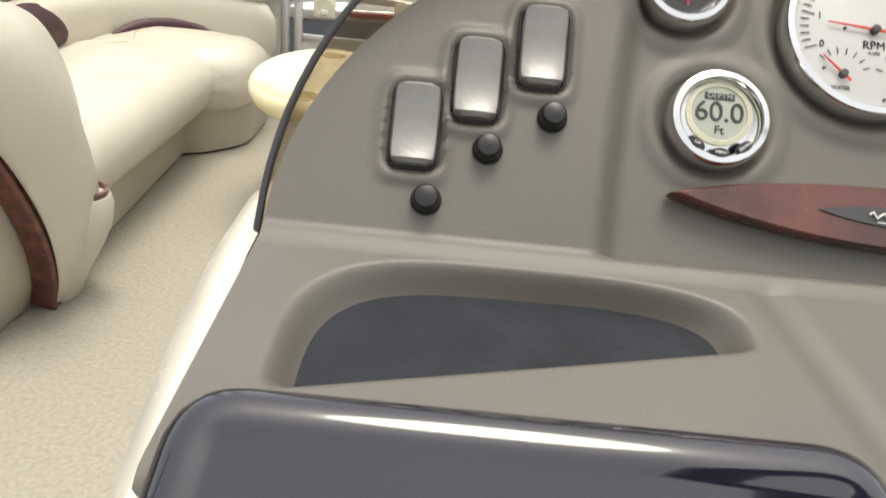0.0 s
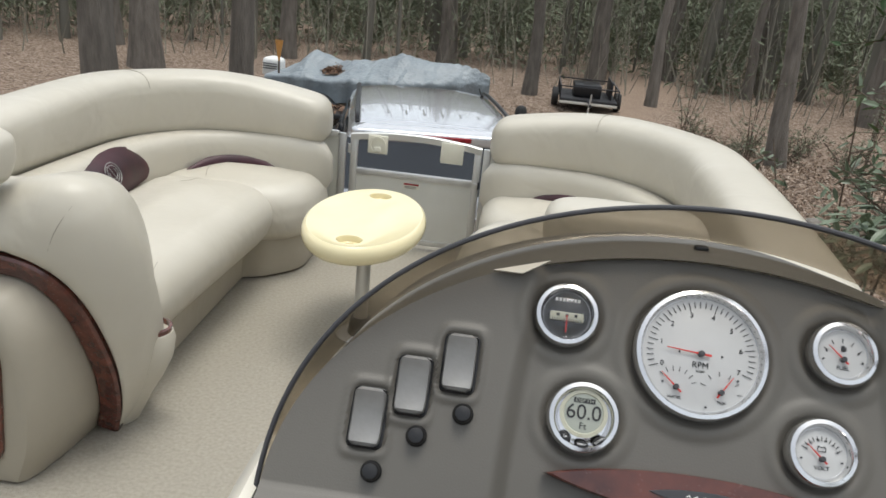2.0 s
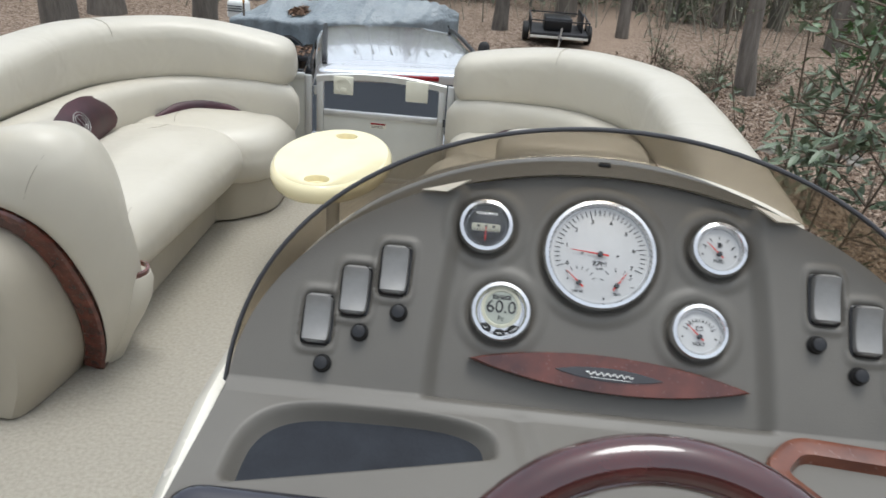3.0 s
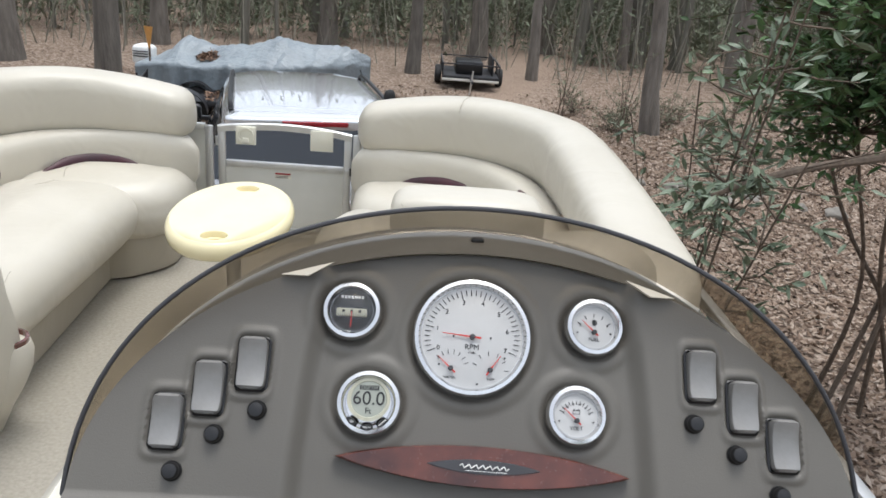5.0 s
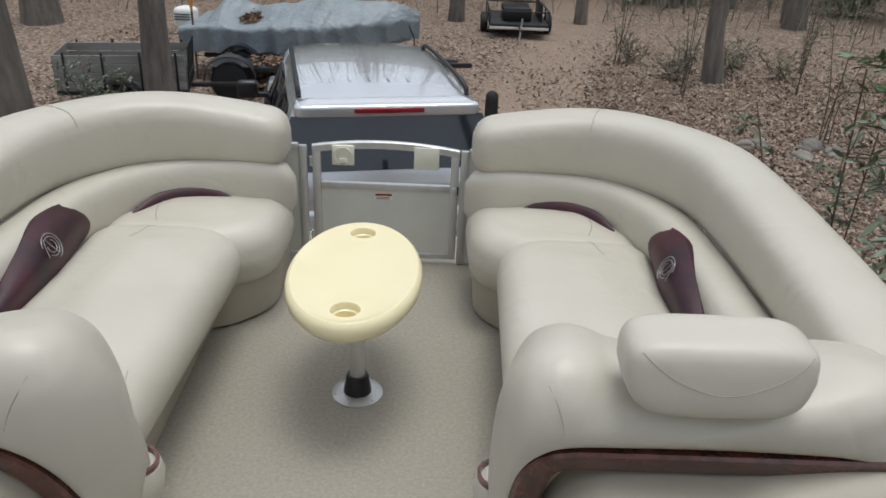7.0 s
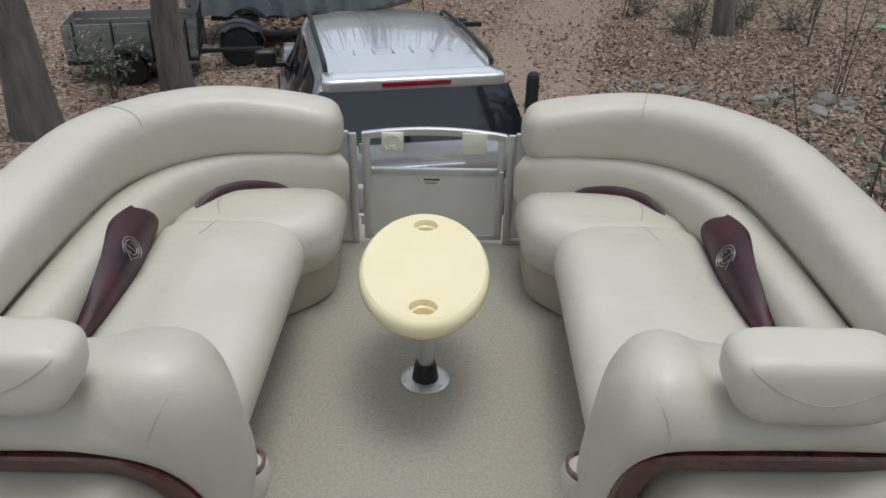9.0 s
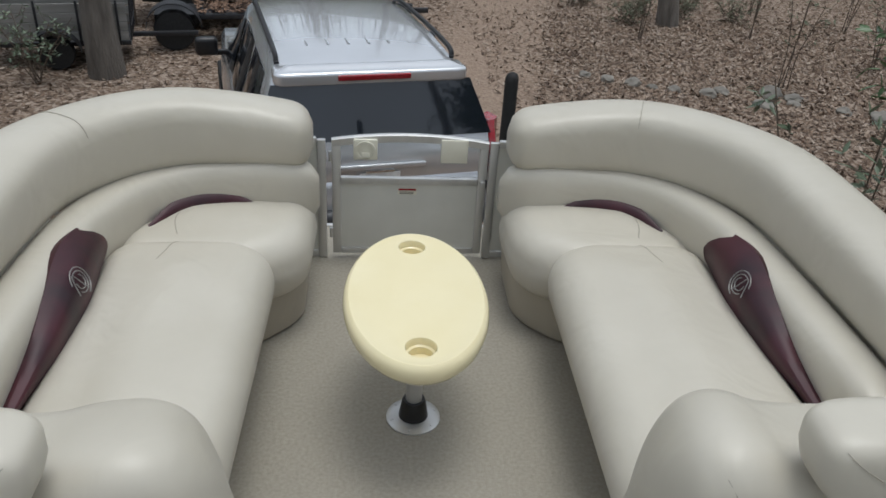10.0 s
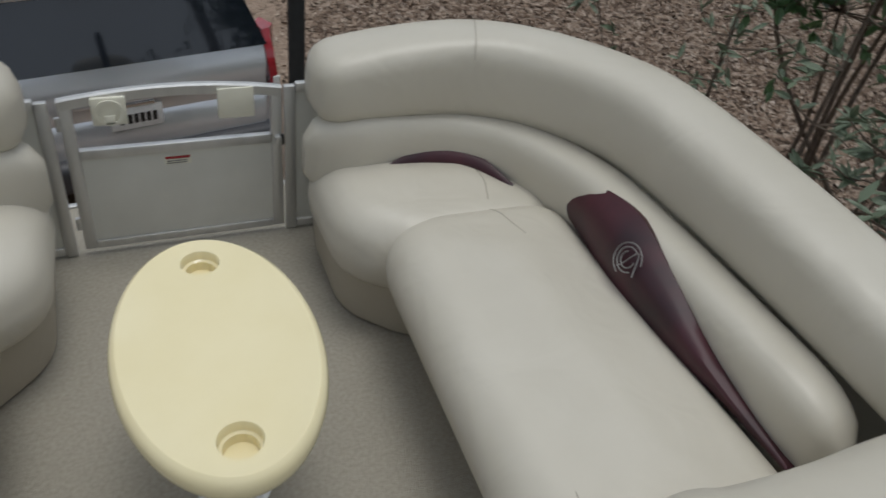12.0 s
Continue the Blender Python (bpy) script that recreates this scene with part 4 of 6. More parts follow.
            bmesh.ops.transform(b, matrix=flat(0, -0.003, 0.0075), verts=b.verts)
            part("dial_scale", b, INK, g, smooth=False)
            b = rbox(-0.0006, 0.0006, -0.013, 0.004, 0, 0.0006, 0)
            bmesh.ops.transform(b, matrix=flat(0, -0.006, 0.0085), verts=b.verts)
            part("lubber_line", b, RED_NEEDLE, g, "orange lubber line", smooth=False)
            b = bmesh.new()
            for i in range(7):
                rbox(-0.0128 + i * 0.0038, -0.0103 + i * 0.0038, 0.0, 0.0034, 0, 0.0004, 0, bm=b)
            bmesh.ops.transform(b, matrix=flat(0, 0.0135), verts=b.verts)
            part("maker_mark", b, WHITE_INK, g, smooth=False)
            part("lens", lathe([(r - 0.008, 0.006), (r - 0.012, 0.011), (r - 0.02, 0.0135), (0.0005, 0.0145)], 32, m), glass("clear_dome", (0.93, 0.93, 0.93)), g)
        else:
            part("display_rim", lathe([(0.0235, 0.0036), (0.0235, 0.0058), (0.020, 0.0062), (0.019, 0.0050)], 40, m @ Matrix.Translation((0, 0.0035, 0))), LCD_RIM, g)
            part("display", lathe([(0.020, 0.0045), (0.020, 0.0052), (0.0003, 0.0052)], 40, m @ Matrix.Translation((0, 0.0035, 0))), LCD, g, "grey liquid crystal display")
            b = rbox(-0.0105, 0.0105, 0.0125, 0.0175, 0.0054, 0.0058, 0)
            bmesh.ops.transform(b, matrix=m @ Matrix.Translation((0, 0.001, 0)), verts=b.verts)
            part("bar", b, INK, g, smooth=False)
            letters("DEPTH", 0.0058, flat(0, 0.0160, 0.0062), LCD, g)
            letters("60.0", 0.0205, flat(0, 0.0040, 0.0056), INK, g, thick=0.0004)
            letters("Ft", 0.0090, flat(0, -0.0090, 0.0056), INK, g)
            for a, word in ((-128, "UP"), (-90, "MENU"), (-52, "DOWN")):
                x, y = 0.0268 * math.cos(radians(a)), 0.0268 * math.sin(radians(a))
                b = lathe([(1, 0), (1, 0.6), (0.8, 1.0), (0.01, 1.0)], 20)
                bmesh.ops.transform(b, matrix=m @ Matrix.Translation((x, y, 0.0085)) @ Matrix.Rotation(radians(a + 90), 4, "Z") @ Matrix.Diagonal((0.0068, 0.0036, 0.0032, 1)), verts=b.verts)
                key = part("button", b, BLACK, g, "black rubber button")
                letters(word, 0.0036 if len(word) < 4 else 0.0030, m @ Matrix.Translation((x, y, 0.0119)) @ Matrix.Rotation(radians(a + 90), 4, "Z"), WHITE_INK, key)
    # rocker switches in black frames, breakers under them
    rocker = frame_ob = knob = None
    for (sx, sz), (kx, kz) in zip(SWITCHES, KNOBS):
        m = t_in @ on_panel(sx, sz, 0.0)
        if rocker is None:
            out = rounded_outline([(-0.0180, -0.0300, 0.006), (0.0180, -0.0300, 0.006), (0.0180, 0.0300, 0.006), (-0.0180, 0.0300, 0.006)], 4)
            rings = [[Vector((p.x, p.y, h)) for p in inset(out, d)] for d, h in ((0, -0.008), (0, 0.0), (0.002, 0.001), (0.003, -0.001))]
            frame_ob = part("switch_frame", loft(rings), BLACK, t, "black switch surround")
            frame_ob.matrix_basis = m
            rings = []
            for y in np.linspace(-0.0277, 0.0277, 19):
                v = y / 0.029
                w = 0.0155 * max(1 - abs(y / 0.0279) ** 7, 0.02) ** (1 / 7)
                h = 0.0085 + 0.006 * v * v + 0.003 * v
                h *= 0.72 if abs(y) > 0.0275 else 1.0
                rings.append([Vector((w * k, y, z)) for k, z in ((-1, 0.0), (-1, h * 0.7), (-0.93, h * 0.93), (-0.8, h), (-0.4, h + 0.0005), (0, h + 0.0007), (0.4, h + 0.0005), (0.8, h), (0.93, h * 0.93), (1, h * 0.7), (1, 0.0))])
            rocker = part("rocker", loft(rings), SWITCH, frame_ob, "satin grey rocker")
            knob = part("breaker_knob", lathe([(0.0105, -0.002), (0.0105, 0.002), (0.009, 0.004), (0.0088, 0.006), (0.0088, 0.010), (0.0072, 0.0125), (0.003, 0.0135)], 20), BLACK, t, "round black breaker button")
            knob.matrix_basis = t_in @ on_panel(kx, kz, 0.0)
        else:
            f2 = shared("switch_frame", frame_ob, t, m, "black switch surround")
            shared("rocker", rocker, f2, Matrix(), "satin grey rocker")
            shared("breaker_knob", knob, t, t_in @ on_panel(kx, kz, 0.0), "round black breaker button")
    # wood badge
    m = t_in @ on_panel(0.768, 1.084, 0.008 - RECESS) @ Matrix.Rotation(radians(-1.5), 4, "Z")
    def lens(half, h, up, lo, hi):
        ring = []
        for i in range(40):
            u = -1 + 2 * i / 39
            ring.append((half * u, up + h * max(1 - u * u, 0.0) ** 0.9))
        for i in range(1, 39):
            u = 1 - 2 * i / 39
            ring.append((half * u, up - h * max(1 - u * u, 0.0) ** 0.9))
        return [[Vector((x * k, up + (y - up) * k, z)) for x, y in ring] for k, z in ((1, lo), (1, hi * 0.5), (0.985, hi * 0.85), (0.95, hi))]
    b = loft(lens(0.160, 0.0215, 0, -0.006, 0.009))
    bmesh.ops.transform(b, matrix=m, verts=b.verts)
    badge = part("badge", b, BURL, t, "burl wood badge with a dark plate")
    b = loft(lens(0.062, 0.0075, 0, 0.008, 0.0105))
    bmesh.ops.transform(b, matrix=m, verts=b.verts)
    part("badge_plate", b, GREY_TRIM, badge)
    # a plain stroke of the plate's colour and size where the maker's script stands
    b = tube([(-0.026 + 0.0025 * i, 0.0022 * math.sin(i * 2.1), 0.0115) for i in range(22)], 0.0008, 6)
    rbox(-0.02, 0.025, -0.0048, -0.0042, 0.0105, 0.011, 0, bm=b)
    bmesh.ops.transform(b, matrix=m, verts=b.verts)
    part("badge_stroke", b, WHITE_INK, badge)
    # burl cup tray
    out = rounded_outline([(0.915, -3.617, 0.04), (0.96, -3.564, 0.05), (1.13, -3.577, 0.03), (1.15, -3.692, 0.03), (0.99, -3.697, 0.07)], 8)
    rings = [[Vector((p.x, p.y, CREASE.z + (p.y - CREASE.y) * 0.19 + h)) for p in inset(out, d)] for d, h in ((0, -0.01), (0, 0.008), (0.004, 0.014), (0.012, 0.015), (0.024, 0.012), (0.028, -0.025), (0.045, -0.03))]
    put("cup_tray", loft(rings), BURL_LIGHT, label="reddish burl wood cup tray")
    floor_ring = [Vector((p.x, p.y, CREASE.z + (p.y - CREASE.y) * 0.19 - 0.026)) for p in inset(out, 0.03)]
    put("tray_floor", loft([floor_ring, [p + Vector((0, 0, 0.006)) for p in floor_ring]]), DASH)
    # tinted windscreen: wraps the arch and leans back over it
    rings_lo, rings_hi = [], []
    for i in range(61):
        a = math.pi * (1 - i / 60)
        c, sn = math.cos(a), max(math.sin(a), 0.0)
        rings_lo.append(Vector((CX + 0.421 * c, -3.530 + 0.23 * sn ** 0.8, 1.017 + 0.250 * sn)))
        rings_hi.append(Vector((CX + 0.426 * c, -3.555 + 0.135 * sn ** 0.8, 1.017 + 0.318 * sn ** 0.90)))
    off = 0.0035
    sect = []
    for lo, hi in zip(rings_lo, rings_hi):
        mid = (lo + hi) / 2 + Vector((0, 0.006, 0.004))
        nrm = Vector((0, 0.8, 0.6))
        sect.append([lo, mid, hi, hi + nrm * off, mid + nrm * off, lo + nrm * off])
    scr = put("windscreen", loft(sect), SMOKED, label="bronze tinted acrylic windscreen")
    b = tube([h + Vector((0, 0.0012, 0.001)) for h in rings_hi], 0.0028, 8)
    put("screen_edge", b, GREY_TRIM, scr, "dark rubber edge")
    put("screen_clip", rbox(CX - 0.008, CX + 0.008, -3.332, -3.322, 1.262, 1.270, 0.003), BLACK, scr)
    # pale shell showing at the upper corners of the gauge recess
    for k in (-1, 1):
        tri = [Vector((CX + k * x, y, z)) for x, y, z in ((0.222, -3.412, 1.2415), (0.165, -3.404, 1.2565), (0.192, -3.418, 1.2440))]
        put("recess_corner", loft([tri, [q + Vector((0, -0.0045, 0.003)) for q in tri]]), GELCOAT, label="pale shell corner above the gauge recess")
    return t


CONSOLE = build_console()


def build_wheel():
    R, tilt = 0.192, radians(35)
    c = Vector((0.797, -3.915, 1.058))
    t = thing("steering_wheel", c, "polished mahogany steering wheel on a chrome hub", "steering wheel")
    m = Matrix.Rotation(math.pi / 2 - tilt, 4, "X")
    rings = []
    for i in range(72):
        a = 2 * math.pi * i / 72
        rings.append([m @ Vector(((R - 0.020 + 0.020 * math.cos(b)) * math.cos(a), (R - 0.020 + 0.020 * math.cos(b)) * math.sin(a), 0.018 * math.sin(b))) for b in np.linspace(0, 2 * math.pi, 13)[:-1]])
    bm = loft(rings + [rings[0]], caps=False)
    bmesh.ops.remove_doubles(bm, verts=bm.verts, dist=1e-5)
    part("rim", bm, MAHOGANY, t, "polished mahogany rim")
    part("hub", lathe([(0.05, -0.05), (0.05, -0.02), (0.04, -0.008), (0.01, -0.004)], 28, m), CHROME, t)
    for k in range(3):
        a = math.pi / 2 + k * 2 * math.pi / 3 + math.pi
        pts = [m @ Vector((r * math.cos(a), r * math.sin(a), -0.015 + 0.012 * (r / R) ** 2)) for r in (0.03, 0.08, 0.13, R - 0.014)]
        part("spoke", tube(pts, 0.008, 8), CHROME, t)
    base = Vector((0.0, -3.77 - c.y, 0.92 - c.z))
    part("column", tube([m @ Vector((0, 0, -0.04)), m @ Vector((0, 0, -0.09)), base * 0.95], 0.022, 14), BLACK, t)


build_wheel()


# ---- silver car before the bow ----
def build_car():
    t = thing("silver_suv", (-0.167, 2.70, GROUND), "silver sport utility car with dark rear glass and roof rails", "car")
    t.rotation_euler = (0, 0, radians(12.5))
    t.scale = (1.07, 1.0, 1.0)
    # body up to the belt
    def tub(y, zb, w, belt):
        pts = [(w - 0.10, zb), (w - 0.02, zb + 0.12), (w, (zb + belt) / 2), (w - 0.03, belt - 0.06), (w - 0.07, belt)]
        return [Vector((x, y, z)) for x, z in pts] + [Vector((-x, y, z)) for x, z in reversed(pts)]
    body = loft([tub(-0.36, 0.42, 0.80, 0.60), tub(-0.34, 0.40, 0.90, 0.74), tub(-0.26, 0.36, 0.95, 1.02), tub(-0.18, 0.35, 0.96, 1.10), tub(0.3, 0.33, 0.975, 1.12), tub(1.4, 0.32, 0.98, 1.09),
                 tub(2.6, 0.32, 0.97, 1.06), tub(3.2, 0.33, 0.96, 1.04), tub(4.0, 0.35, 0.92, 0.98), tub(4.4, 0.40, 0.82, 0.85), tub(4.5, 0.45, 0.70, 0.70)])
    part("body", body, SILVER_PAINT, t)
    # pillars and roof over the belt
    def cab(y, w0, z0, w1, z1, crown):
        pts = [(w0, z0), ((w0 * 2 + w1) / 3, (z0 * 2 + z1) / 3), (w1 + 0.02, z1 - 0.06), (w1 - 0.04, z1), (w1 * 0.55, z1 + crown)]
        return [Vector((x, y, z)) for x, z in pts] + [Vector((-x, y, z)) for x, z in reversed(pts)]
    roof = part("roof", loft([cab(-0.08, 0.86, 1.10, 0.70, 1.60, 0.02), cab(-0.05, 0.87, 1.10, 0.70, 1.655, 0.03), cab(0.1, 0.88, 1.10, 0.71, 1.69, 0.035), cab(0.8, 0.90, 1.09, 0.715, 1.725, 0.04),
                       cab(1.7, 0.90, 1.08, 0.71, 1.73, 0.04), cab(2.2, 0.89, 1.07, 0.69, 1.70, 0.04), cab(2.45, 0.89, 1.06, 0.66, 1.64, 0.03), cab(3.15, 0.88, 1.04, 0.72, 1.10, 0.01)]), SILVER_PAINT, t)
    for x in (-0.40, -0.24, -0.08, 0.08, 0.24, 0.40):
        pts = [(x, y, 1.745 + 0.004 - 0.02 * abs(x) - 0.035 * max(0, (0.55 - y))**2 * 2 - 0.03 * max(0, y - 1.6) ** 2) for y in np.linspace(0.45, 2.0, 12)]
        part("roof_rib", tube(pts, 0.012, 6), SILVER_PAINT, roof)
    for s in (-1, 1):
        pts = smooth_curve([(s * 0.665, 0.15, 1.70), (s * 0.668, 0.28, 1.765), (s * 0.665, 1.1, 1.785), (s * 0.655, 1.9, 1.77), (s * 0.645, 2.05, 1.70)], 24)
        part("roof_rail", tube(pts, 0.020, 8), BLACK, t, "black roof rail")
    # rear spoiler lip, high brake lamp, rear glass
    sp = rounded_outline([(-0.72, -0.14, 0.08), (0.72, -0.14, 0.08), (0.71, 0.12, 0.03), (-0.71, 0.12, 0.03)], 6)
    bm = cushion(sp, 1.60, 1.70, 0.025, 0.02, 0.03, seg=3)
    part("spoiler", bm, SILVER_PAINT, t)
    part("brake_lamp", rbox(-0.268, 0.268, -0.165, -0.12, 1.638, 1.680, 0.008), RED_LENS, t, "red high brake lamp")
    def quad(a, name, mat, thick, parent=t, label=""):
        """A bowed pane over four corners."""
        P = [Vector(p) for p in a]
        nrm = (P[1] - P[0]).cross(P[3] - P[0]).normalized() * thick
        n = 8
        grid = [[(P[0].lerp(P[1], i / n)).lerp(P[3].lerp(P[2], i / n), j / n) + nrm * 1.5 * (1 - (2 * i / n - 1) ** 2) for i in range(n + 1)] for j in range(n + 1)]
        b = bmesh.new()
        for lay in (0, 1):
            vs = [[b.verts.new(p + nrm * (lay * -1.0)) for p in row] for row in grid]
            for j in range(n):
                for i in range(n):
                    b.faces.new((vs[j][i], vs[j][i + 1], vs[j + 1][i + 1], vs[j + 1][i]))
        return part(name, b, mat, parent, label)
    quad([(-0.88, -0.285, 1.20), (0.88, -0.285, 1.20), (0.74, -0.105, 1.61), (-0.74, -0.105, 1.61)], "rear_glass", CAR_GLASS, 0.02, label="dark tinted rear window")
    # tail panel slopes down from the glass to the bumper
    part("tailgate", loft([[Vector((s * x, y, z)) for s, x in ((1, w), (1, w * 0.5), (1, 0.0), (-1, w * 0.5), (-1, w))] for y, z, w in
                           ((-0.265, 1.21, 0.86), (-0.315, 1.10, 0.86), (-0.345, 0.96, 0.84), (-0.33, 0.88, 0.83), (-0.36, 0.84, 0.83), (-0.37, 0.64, 0.82))], closed=False), SILVER_PAINT, t)
    part("plate_garnish", rbox(-0.35, 0.35, -0.385, -0.345, 0.985, 1.025, 0.012), SILVER_PAINT, t)
    part("handle", rbox(-0.11, 0.11, -0.39, -0.355, 0.960, 0.984, 0.006), CHROME, t)
    pl = part("number_plate", rbox(-0.155, 0.155, -0.378, -0.366, 0.80, 0.955, 0.006), WHITE_INK, t, "white number plate with a dark bar")
    for i in range(6):
        x = -0.105 + i * 0.037 + (0.012 if i > 0 else 0)
        part("bar", rbox(x, x + 0.026, -0.381, -0.3785, 0.84, 0.905, 0), BLACK, pl)
    part("bumper", rbox(-0.90, 0.90, -0.46, -0.20, 0.44, 0.66, 0.06, 4), GREY_TRIM, t, "dark grey plastic bumper")
    for s in (-1, 1):
        tl = part("tail_lamp", loft([[Vector((s * x, y, z)) for x, y in ((w0, -0.30 - d), (w0 + 0.06, -0.28 - d), (0.985, -0.12), (0.95, 0.02), (w0, -0.05))] for z, w0, d in ((0.86, 0.875, 0.05), (1.0, 0.87, 0.05), (1.15, 0.865, 0.0), (1.22, 0.87, -0.06), (1.27, 0.88, -0.10))]), RED_LENS, t, "red tail lamp")
        part("reflector", rbox(s * 0.89, s * 0.94, -0.345, -0.325, 0.92, 0.98, 0.004), WHITE_INK, tl)
        # side glass with pillars between
        for y0, y1, zt0, zt1 in ((0.25, 0.95, 1.60, 1.63), (1.02, 1.78, 1.635, 1.64), (1.86, 2.62, 1.63, 1.45)):
            c0, c1 = s * 0.905, s * 0.745
            quad([(c0, y0, 1.10), (c0, y1, 1.10), (c1, y1 if y1 < 2 else 2.35, zt1), (c1, y0, zt0)], "side_glass", CAR_GLASS, 0.012 * s)
        mir = part("door_mirror", rbox(s * 0.99, s * 1.20, 2.42, 2.54, 1.10, 1.29, 0.04, 3), BLACK, t, "black door mirror")
        part("mirror_arm", rbox(s * 0.90, s * 1.02, 2.46, 2.52, 1.10, 1.15, 0.01), BLACK, mir)
        for y in (0.62, 3.55):
            w = thing("wheel", (s * 0.86, y, 0.36), "", "")
            for key in ("label", "category"):
                if key in w:
                    del w[key]
            w.parent = t
            m = pose(0, 0, 0, 0, 90, 0)
            part("tyre", lathe([(0.22, -0.11), (0.34, -0.11), (0.36, -0.06), (0.36, 0.06), (0.34, 0.11), (0.22, 0.11)], 32, m), RUBBER, w)
            part("rim", lathe([(0.23, -0.10), (0.225, 0.09), (0.18, 0.06), (0.06, 0.10), (0.01, 0.10)], 24, m), CHROME, w)
    quad([(-0.78, 3.08, 1.06), (0.78, 3.08, 1.06), (0.62, 2.38, 1.66), (-0.62, 2.38, 1.66)], "windscreen", CAR_GLASS, -0.01)


build_car()


# ---- trailer post beside the gate ----
def build_post():
    t = thing("guide_post", (0.552, 0.56, GROUND), "black padded trailer guide post beside the gate", "post")
    part("pole", tube([(0, 0, 0), (0, 0, 1.3), (0, 0, 2.27)], 0.022, 10), BLACK_STEEL, t)
    part("sleeve", tube([(0, 0, 1.25), (0, 0, 2.22), (0, 0, 2.30)], 0.036, 14), RUBBER, t, "black foam sleeve")
    part("cap", lathe([(0.036, 2.30), (0.034, 2.318), (0.026, 2.334), (0.012, 2.342), (0.001, 2.343)], 14), RUBBER, t, "rounded end of the sleeve")
    part("base", rbox(-0.08, 0.08, -0.08, 0.08, -0.05, 0.04, 0.01), BLACK_STEEL, t)


build_post()


# ---- trailers and the covered boat ----
def wheel_under(parent, x, y, z, r, axis=90):
    w = new("wheel")
    w.parent = parent
    w.location = (x, y, z)
    m = pose(0, 0, 0, axis, 0, 0)
    part("tyre", lathe([(r * 0.55, -0.09), (r * 0.93, -0.09), (r, -0.05), (r, 0.05), (r * 0.93, 0.09), (r * 0.55, 0.09)], 28, m), RUBBER, w)
    part("rim", lathe([(r * 0.57, -0.08), (r * 0.57, 0.085), (r * 0.5, 0.06), (r * 0.2, 0.075), (0.01, 0.075)], 20, m), WHITE_RIM, w, "white steel rim")
    # solid black discs on the rim stand for the shade in its holes
    for k in range(5):
        a = 2 * math.pi * k / 5
        part("rim_hole", lathe([(r * 0.07, 0), (r * 0.07, 0.012)], 8, m @ Matrix.Translation((r * 0.36 * math.cos(a), r * 0.36 * math.sin(a), 0.064))), BLACK, w)
    return w


def build_covered_boat():
    t = thing("covered_boat", (-0.67, 10.6, GROUND), "small motor boat on a trailer under a blue-grey tarp", "boat")
    t.rotation_euler = (0, 0, radians(-3))
    t.scale = (0.89, 0.89, 0.89)
    # hull, bow to the right and raised
    xs = np.linspace(-3.75, 0.45, 22)
    def hull_half(f):
        return 0.86 * (1 - max(0, (f - 0.45) / 0.55) ** 2.2) + 0.01
    rings = []
    for i, x in enumerate(xs):
        f = i / 21
        w = hull_half(f)
        keel = 0.42 + 0.42 * max(0, (f - 0.55) / 0.45) ** 2
        gun = 0.98 + 0.20 * f ** 2
        rings.append([Vector((x, -w, gun)), Vector((x, -w * 0.96, (gun + keel) / 2)), Vector((x, -w * 0.75, keel + 0.10)), Vector((x, 0, keel)), Vector((x, w * 0.75, keel + 0.10)), Vector((x, w * 0.96, (gun + keel) / 2)), Vector((x, w, gun))])
    part("hull", loft(rings), HULL, t, "grey boat hull")
    # tarp: hangs in folds from a ridge with humps, and sags where leaves lie
    b = bmesh.new()
    ny, nx = 40, 110
    grid = []
    for i in range(nx):
        f = i / (nx - 1)
        x = -3.95 + 4.55 * f
        w = hull_half(min(max((x + 3.75) / 4.2, 0), 1)) + 0.05
        gun = 1.0 + 0.22 * max(0, f) ** 2
        ridge = np.interp(f, [0, 0.10, 0.17, 0.30, 0.45, 0.58, 0.72, 0.88, 1.0], [0.95, 1.20, 1.56, 1.36, 1.42, 1.62, 1.54, 1.52, 1.34])
        row = []
        for j in range(ny):
            u = -1 + 2 * j / (ny - 1)
            a = abs(u)
            if a < 0.62:
                k = a / 0.62
                y, z = w * k * math.copysign(1, u), gun + 0.03 + (ridge - gun - 0.03) * (1 - k ** 1.3)
            else:
                k = (a - 0.62) / 0.38
                hem = 0.52 + 0.12 * noise.noise(Vector((f * 5, u, 2))) - 0.12 * f
                y, z = (w + 0.02 - 0.05 * k) * math.copysign(1, u), gun + 0.03 - hem * k
                y += 0.05 * k * math.sin(f * 70 + 3 * noise.noise(Vector((f * 9, 0, 7))))
            z += 0.05 * noise.noise(Vector((x * 2.2 + u, u * 2.5 - x * 0.8, 5))) + 0.07 * abs(noise.noise(Vector((x * 5 - u * 2, u * 3, 9))))
            z -= 0.16 * math.exp(-((f - 0.27) / 0.09) ** 2 - ((u + 0.28) / 0.25) ** 2)
            row.append(b.verts.new((x, y, z)))
        grid.append(row)
    for i in range(nx - 1):
        for j in range(ny - 1):
            b.faces.new((grid[i][j], grid[i + 1][j], grid[i + 1][j + 1], grid[i][j + 1]))
    tarp = part("tarp", b, TARP, t, "creased blue-grey tarp with leaves in its sag", sharp=180)
    b = bmesh.new()
    rnd = random.Random(3)
    for _ in range(420):
        x, y = -3.95 + 4.55 * rnd.gauss(0.27, 0.045), rnd.gauss(-0.36, 0.10)
        q = Euler((rnd.uniform(-0.6, 0.6), rnd.uniform(-0.6, 0.6), rnd.uniform(0, 6.3))).to_matrix()
        z = 1.17 + 0.35 * (y + 0.36) + rnd.uniform(0, 0.03)
